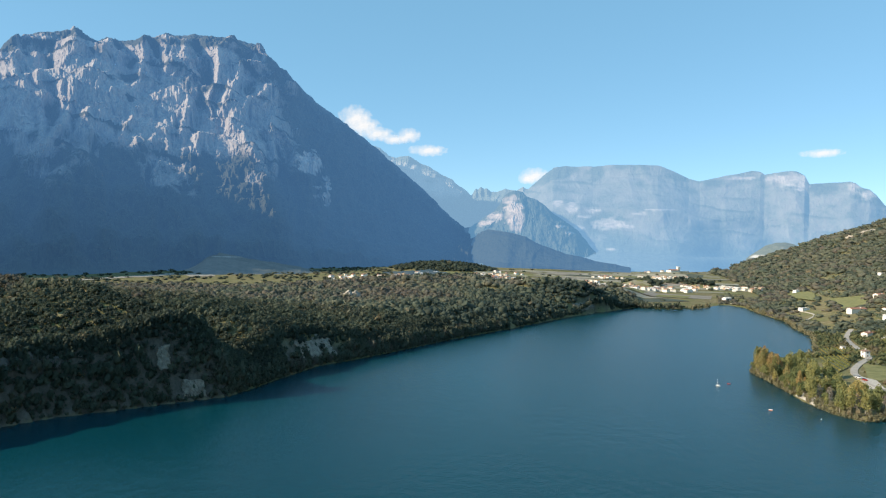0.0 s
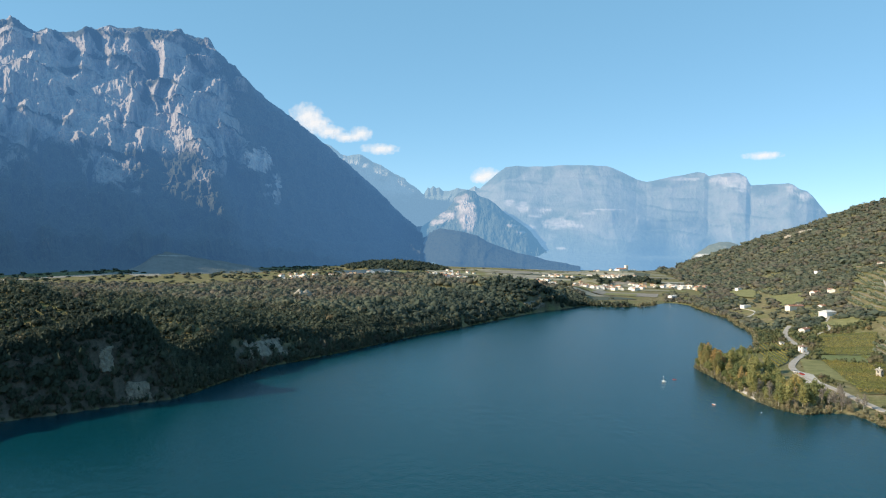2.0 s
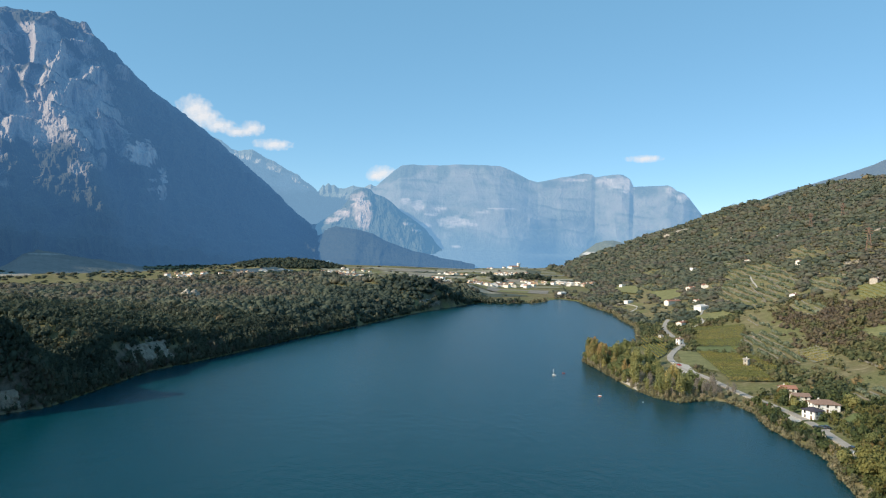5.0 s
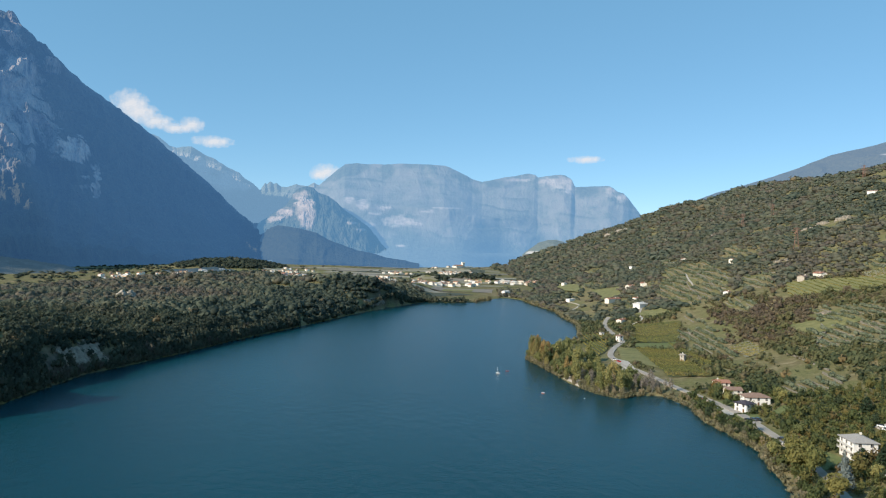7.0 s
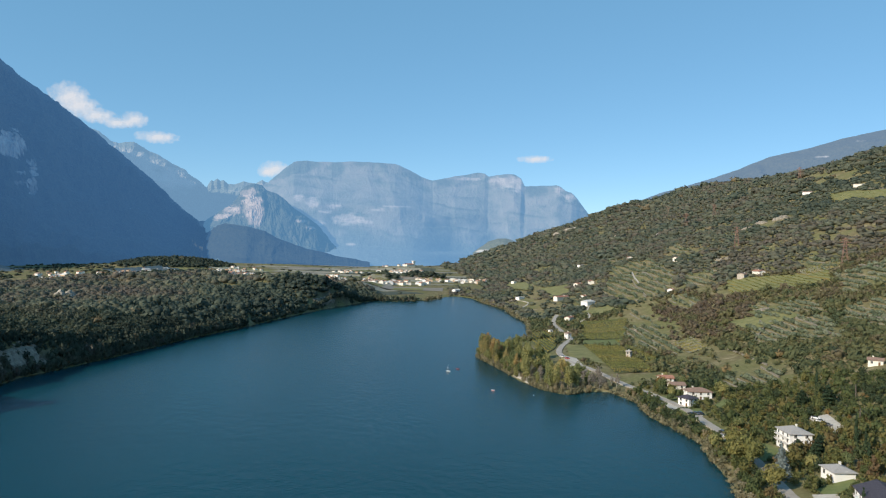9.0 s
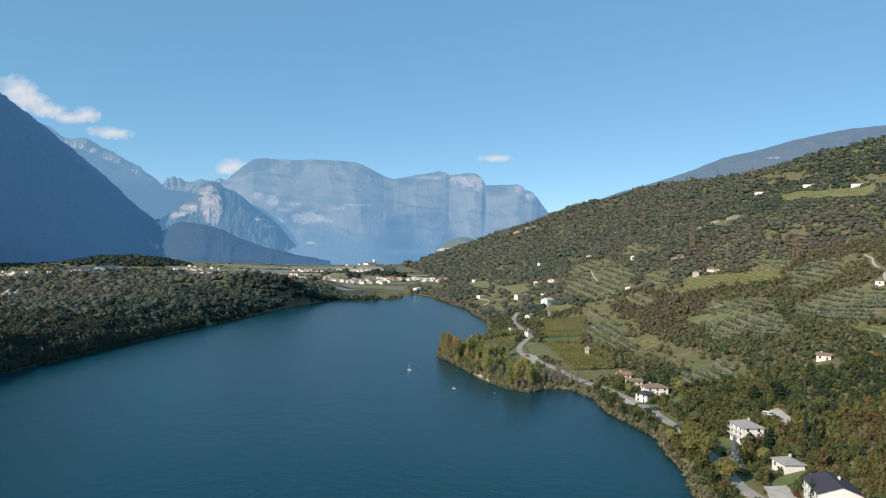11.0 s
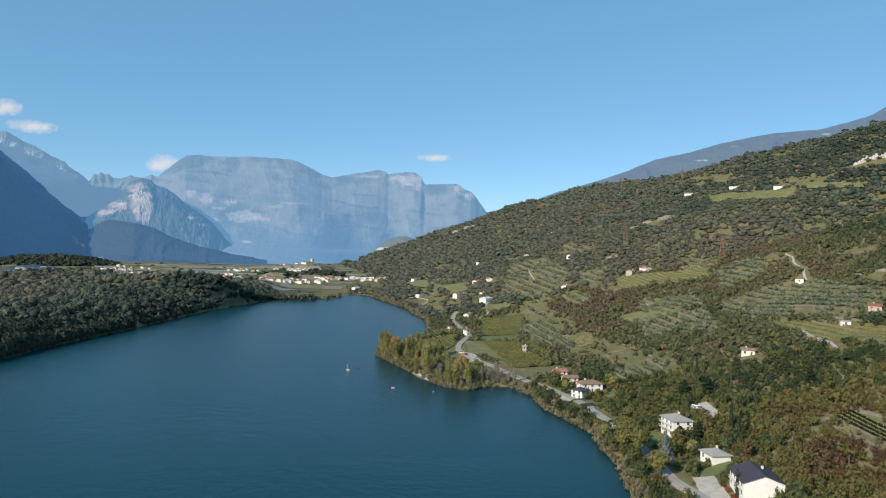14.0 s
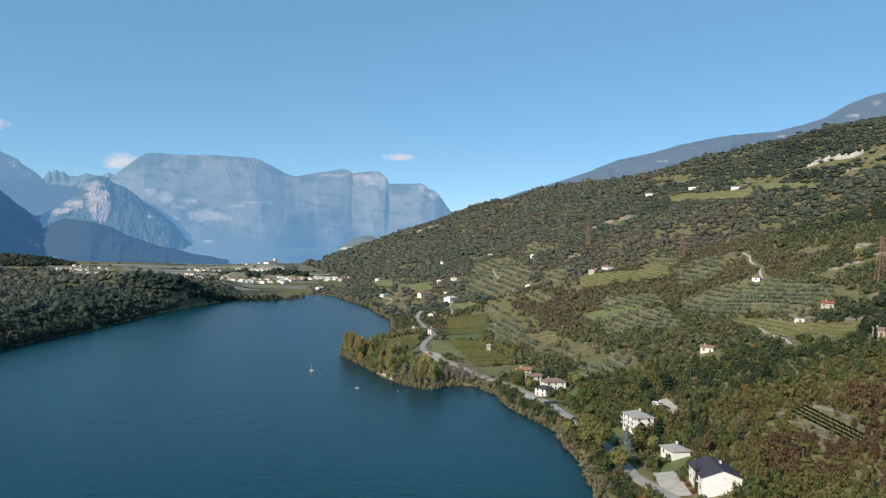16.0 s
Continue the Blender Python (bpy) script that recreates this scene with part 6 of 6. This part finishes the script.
GREY_CLIFF = plain("grey_limestone", (0.06, 0.057, 0.052), (0.17, 0.16, 0.142), 0.25, 0.95, relief=0.3)
for pts, z0, z1, seed in OUTCROPS:
    rock_face(pts, z0, z1, 20 + seed, GREY_CLIFF if seed == 1 else BANK_ROCK)
for i in range(20):
    q = i / 19
    x, y = 922 + 24 * q + 6 * math.sin(5 * q), 546 - 60 * q
    rock(x, y, 7, 4, 4 + 6 * ((i * 37) % 7) / 7, 120 + 17 * (i % 5), WHITE_ROCK, 60 + i, "white limestone cliff on the wooded hill", 0.1)
for i, (x, y, w, d, h, turn) in enumerate(((810, 778, 46, 16, 9, 125), (785, 800, 24, 12, 6, 125), (1446, 2340, 150, 60, 26, 120), (1400, 2290, 90, 40, 18, 120), (515, 285, 26, 10, 2, 120), (530, 272, 24, 10, 2.4, 120),
                                           (548, 262, 26, 12, 2.4, 120), (470, 470, 22, 8, 5, 110), (575, 300, 24, 9, 5, 120), (395, 545, 16, 7, 4, 110), (880, 470, 24, 10, 7, 120), (640, 700, 26, 8, 5, 120))):
    sg = random.Random(i)
    for k in range(3 if w > 60 else 4):
        q = sg.uniform(-0.5, 0.5)
        a = radians(turn)
        rock(x + q * w * math.cos(a), y + q * w * math.sin(a), w * sg.uniform(0.25, 0.5), d * sg.uniform(0.4, 0.9), h * sg.uniform(0.5, 1), turn + sg.uniform(-30, 30), BANK_ROCK if w < 60 else LIMESTONE, 80 + 7 * i + k,
             "bare tan limestone scar on the hillside", 0.35)
for i, (x, y) in enumerate(((-100, 752), (-93, 757))):
    rock(x, y, 13, 11, 9, 20 * i, LIMESTONE, 110 + i, "rounded pale boulder among woodland", -0.35)


# ---- pylons, poles and wires ----
def bar_mesh(name, bars, mat):
    """Square bars between pairs of points, with a thickness each."""
    vs, fs = [], []
    for p, q, t in bars:
        p, q = Vector(p), Vector(q)
        s = (q - p).orthogonal().normalized() * t / 2
        o = (q - p).cross(s).normalized() * t / 2
        k = len(vs)
        for c in (p, q):
            vs += [tuple(c + s + o), tuple(c - s + o), tuple(c - s - o), tuple(c + s - o)]
        fs += [(k + i, k + (i + 1) % 4, k + 4 + (i + 1) % 4, k + 4 + i) for i in range(4)]
    return py_mesh(name, vs, fs, mat)


def pylon_parts(h):
    at = lambda z: 3.2 * (1 - z / h) + 0.5
    corners = ((1, 1), (1, -1), (-1, -1), (-1, 1))
    legs = [[((a * at(0), b * at(0), -1), (a * at(h), b * at(h), h), 0.3)] for a, b in corners]
    brace = []
    levels = [h * (1 - 0.86 ** k) / (1 - 0.86 ** 11) for k in range(12)]
    for z0, z1 in zip(levels, levels[1:]):
        for i in range(4):
            (a, b), (c, d) = corners[i], corners[(i + 1) % 4]
            brace.append(((a * at(z0), b * at(z0), z0), (c * at(z1), d * at(z1), z1), 0.13))
            brace.append(((c * at(z0), d * at(z0), z0), (a * at(z1), b * at(z1), z1), 0.13))
    arms = [[((-r, 0, z), (r, 0, z), 0.35), ((-r, 0, z), (0, 0, z + 1.6), 0.25), ((r, 0, z), (0, 0, z + 1.6), 0.25)] for z, r in ((h * 0.74, 5.0), (h * 0.84, 6.0), (h * 0.94, 4.5))]
    return legs, brace, arms


legs, brace, arms = pylon_parts(34.0)
pylon = new("pylon")
for L in legs:
    part("leg", bar_mesh("leg", L, RUST), pylon)
part("bracing", bar_mesh("bracing", brace, RUST), pylon)
for A in arms:
    part("crossarm", bar_mesh("crossarm", A, RUST), pylon)
tagged(pylon, "rust coloured steel lattice pylon on the hillside", "pylon", "power line pylons")
for i, (x, y, s) in enumerate(((590, 483, 0.95), (466, 228, 1.0), (690, 725, 1.0), (945, 1128, 1.0), (1156, 1448, 1.0), (1100, 1000, 1.1), (980, 1090, 1.0))):
    gx, gy = sc(x, y)
    m = pose(gx, gy, ground_z(gx, gy), 0, 0, -38) @ Matrix.Scale(s, 4)
    if i == 0:
        pylon.matrix_world = m
    else:
        copy_thing(pylon, Matrix.Identity(4)).matrix_basis = m

pole_me = bar_mesh("pole", [((0, 0, -0.5), (0, 0, 8.5), 0.3)], BARK)
arm_me = bar_mesh("crossarm", [((-0.7, 0, 8.1), (0.7, 0, 8.1), 0.14)], BARK)
POLES = [(240, 168), (216, 128), (262, 206), (292, 232)]
tops = []
for i, (x, y) in enumerate(POLES):
    gx, gy = sc(x, y)
    pole = new("utility_pole")
    pole.matrix_world = pose(gx, gy, ground_z(gx, gy), 0, 0, 40)
    part("pole", pole_me, pole)
    part("crossarm", arm_me, pole)
    tagged(pole, "slim wooden utility pole among bushes", "utility pole", "utility poles")
    tops.append(Vector((gx, gy, ground_z(gx, gy) + 8.2)))
for a, b in ((0, 1), (0, 2), (2, 3)):
    pts = [tops[a].lerp(tops[b], q / 10) - Vector((0, 0, 1.6 * 4 * (q / 10) * (1 - q / 10))) for q in range(11)]
    wire = new("power_cable", bar_mesh("power_cable", [(p, q, 0.07) for p, q in zip(pts, pts[1:])], RUBBER))
    tagged(wire, "thin black cable hung between wooden poles", "cable", "power cables")


# ---- boats, buoys and cars ----
def hull_mesh(name, l, w, h, mat):
    vs, fs, n = [], [], 9
    for i in range(n):
        q = i / (n - 1)
        half = w / 2 * (1 - q ** 3) ** 0.8 * (0.8 + 0.2 * min(1, q * 4)) + 0.02
        y = -l / 2 + l * q
        top = h * (0.9 + 0.25 * q * q)
        vs += [(-half, y, top), (-half * 0.7, y, 0.1 * h), (0, y, -0.35 * h), (half * 0.7, y, 0.1 * h), (half, y, top), (0, y, top + 0.04)]
    for i in range(n - 1):
        for k in range(6):
            a, b = i * 6 + k, i * 6 + (k + 1) % 6
            fs.append((a, b, b + 6, a + 6))
    fs += [tuple(range(5, -1, -1)), tuple(range(6 * n - 6, 6 * n))]
    return py_mesh(name, vs, fs, mat, False)


GELCOAT = plain("white_gelcoat", (0.78, 0.78, 0.77), (0.85, 0.85, 0.84), 1.0, 0.3, relief=0)
RED_PAINT = plain("red_paint", (0.45, 0.03, 0.02), (0.55, 0.06, 0.04), 1.0, 0.35, relief=0)
ORANGE = plain("orange_plastic", (0.7, 0.13, 0.03), (0.8, 0.2, 0.05), 1.0, 0.5, relief=0)
sail = new("sailing_boat")
sail.matrix_world = pose(*sc(169.4, 428.6), 0, 0, 0, 35) @ Matrix.Scale(0.5, 4)
part("hull", hull_mesh("hull", 7.0, 2.4, 0.9, GELCOAT), sail)
part("cabin", boxes_mesh("cabin", [(0, 0.4, 1.15, 1.5, 2.4, 0.5)], GELCOAT), sail)
part("mast", bar_mesh("mast", [((0, 0.8, 0.8), (0, 0.8, 9.6), 0.26)], GELCOAT), sail)
part("boom", bar_mesh("boom", [((0, 0.8, 2.0), (0, -2.4, 1.9), 0.3)], METAL), sail)
tagged(sail, "small white sailing boat with bare mast at anchor", "boat", "boats on the lake")
motor = new("rowing_boat")
motor.matrix_world = pose(*sc(178.9, 435.5), 0, 0, 0, 80) @ Matrix.Scale(0.5, 4)
part("hull", hull_mesh("hull", 5.0, 1.8, 0.7, RED_PAINT), motor)
part("bench", boxes_mesh("bench", [(0, -0.5, 0.72, 1.3, 0.4, 0.08)], WOOD), motor)
tagged(motor, "small dark red open boat moored on the lake", "boat", "boats on the lake")
pedal = new("pedal_boat")
pedal.matrix_world = pose(*sc(171.5, 364.1), 0, 0, 0, 60) @ Matrix.Scale(0.6, 4)
part("hull", hull_mesh("hull", 3.6, 1.7, 0.8, GELCOAT), pedal)
part("float", boxes_mesh("float", [(-0.6, 0, 0.05, 0.5, 3.4, 0.5), (0.6, 0, 0.05, 0.5, 3.4, 0.5)], ORANGE), pedal, "orange float")
tagged(pedal, "small white and orange pedal boat on the lake", "boat", "boats on the lake")


def ball_mesh(name, r, mat):
    v, f = ico(2)
    return mesh_from(name, v * r, f, mat, True)


for i, (x, y) in enumerate(((196, 352),)):
    bu = new("buoy")
    bu.matrix_world = pose(*sc(x - 8, y - 6), 0.1)
    part("float", ball_mesh("float", 0.32, GELCOAT), bu)
    part("ring", boxes_mesh("ring", [(0, 0, 0.36, 0.14, 0.14, 0.2)], METAL), bu)
    tagged(bu, "small round mooring buoy on the water", "buoy", "mooring buoys")

CAR_PAINTS = [RED_PAINT, plain("white_car_paint", (0.7, 0.7, 0.7), (0.8, 0.8, 0.8), 1, 0.3, relief=0), plain("grey_car_paint", (0.12, 0.12, 0.13), (0.2, 0.2, 0.21), 1, 0.3, 0.4, relief=0),
              plain("black_car_paint", (0.02, 0.02, 0.02), (0.04, 0.04, 0.04), 1, 0.3, relief=0)]


def car(x, y, turn, paint, tone):
    ob = new("car")
    gx, gy = sc(x, y)
    ob.matrix_world = pose(gx, gy, ground_z(gx, gy) + 0.62, 0, 0, turn)
    ring = ((-2.1, 0.35), (-2.1, 0.8), (-1.0, 0.95), (0.9, 1.0), (2.0, 0.95), (2.1, 0.35))
    side = [(-0.86, a, b) for a, b in ring] + [(0.86, a, b) for a, b in ring]
    body = [tuple(range(5, -1, -1)), tuple(range(6, 12))] + [(i, (i + 1) % 6, 6 + (i + 1) % 6, 6 + i) for i in range(6)]
    part("body", py_mesh("body", side, body, paint), ob)
    part("cabin", py_mesh("cabin", [(s * q, a, b) for s in (-1, 1) for q, a, b in ((0.8, -1.1, 0.95), (0.66, -0.5, 1.45), (0.66, 1.1, 1.45), (0.8, 1.8, 0.95))],
                          [(3, 2, 1, 0), (4, 5, 6, 7), (0, 1, 5, 4), (1, 2, 6, 5), (2, 3, 7, 6), (3, 0, 4, 7)], GLASS), ob, "dark glass cabin")
    for a in (-0.8, 0.8):
        for b in (-1.3, 1.3):
            bm = bmesh.new()
            bmesh.ops.create_cone(bm, cap_ends=True, segments=10, radius1=0.33, radius2=0.33, depth=0.2, matrix=Matrix.Rotation(math.pi / 2, 4, "Y"))
            me = bpy.data.meshes.new("wheel")
            bm.to_mesh(me)
            bm.free()
            me.materials.append(RUBBER)
            part("wheel", me, ob, at=pose(a, b, 0.33))
    tagged(ob, f"{tone} parked car on pale paving", "car", "cars")


for x, y, turn, k, tone in ((244.5, 322, -8, 0, "red"), (259, 222, 30, 1, "white"), (262, 227, 30, 1, "white"), (256, 216, 30, 2, "grey"), (235.5, 274.5, 10, 3, "black"), (238, 274, 10, 2, "grey"), (240, 273.5, 10, 3, "black"), (226, 243, 25, 3, "black"),
                            (222, 236, 25, 1, "white"), (261, 432, 0, 0, "red"), (262, 440, 20, 1, "white")):
    car(x, y, turn, CAR_PAINTS[k], tone)


# ---- clouds behind the ranges ----
def cloud_material():
    m, nt, b = material("glowing_cloud_vapour")
    # sunlit white is painted in as emission; the sun doesn't light the veil
    glow = nt.nodes.new("ShaderNodeEmission")
    glow.inputs["Color"].default_value, glow.inputs["Strength"].default_value = (0.86, 0.86, 0.88, 1), 0.8
    clear = nt.nodes.new("ShaderNodeBsdfTransparent")
    out = nt.nodes.new("ShaderNodeMixShader")
    at = nt.nodes.new("ShaderNodeAttribute")
    at.attribute_name = "thick"
    edge = math_node(nt, "ADD", at.outputs["Fac"], math_node(nt, "MULTIPLY", math_node(nt, "SUBTRACT", noise_fac(nt, 0.022, 6, 0.6), 0.5), 1.5))
    soft = ramp(nt, edge, (0.15, (0.0, 0.0, 0.0)), (1.0, (0.86, 0.86, 0.86)))
    nt.links.new(soft, out.inputs[0])
    nt.links.new(clear.outputs[0], out.inputs[1])
    nt.links.new(glow.outputs[0], out.inputs[2])
    nt.links.new(out.outputs[0], nt.nodes["Material Output"].inputs["Surface"])
    return m


CLOUD = cloud_material()


def cloud(az, el, wide, tall, seed):
    """A puff of vapour: a bulging veil, thick in the middle and thin to nothing at its rim."""
    r = 4960.0
    cx, cy = at_az(az, r)
    cz = EYE[2] + r * math.tan(radians(el))
    n = 40
    a, b = np.meshgrid(np.linspace(-1, 1, n), np.linspace(-1, 1, n), indexing="ij")
    rr = np.hypot(a, b)
    thick = np.clip(1 - rr, 0, 1) * 1.1 + 0.25 * np.clip(b, -1, 0) * -1 * (1 - rr) - 0.35 * smooth(0.75, 1.0, rr)
    lump = 10 * fbm(a * 3 + seed, b * 3, 0, seed, 3) * (1 - np.clip(rr, 0, 1))
    v = np.stack([a * wide / 2, -lump - 14 * (1 - np.clip(rr, 0, 1)), b * tall / 2], -1).reshape(-1, 3)
    me = mesh_from("cloud", v, grid_faces(n, n), CLOUD, True)
    me.attributes.new("thick", "FLOAT", "POINT").data.foreach_set("value", thick.ravel().astype(np.float32))
    ob = new("cloud", me)
    ob.matrix_world = pose(float(cx), float(cy), float(cz), 0, 0, -az)
    tagged(ob, "small soft white cloud behind the mountain crest", "cloud", kind="structure")


for row in ((-7.3, 10.35, 300, 230, 1), (-6.7, 9.75, 330, 170, 2), (-5.6, 9.15, 330, 130, 7), (-3.0, 9.1, 220, 140, 3), (-4.2, 8.75, 260, 90, 8), (-1.4, 7.95, 360, 105, 4), (7.3, 6.05, 260, 150, 5), (6.7, 5.8, 170, 90, 9),
            (28.2, 7.4, 330, 70, 6)):
    cloud(*row)
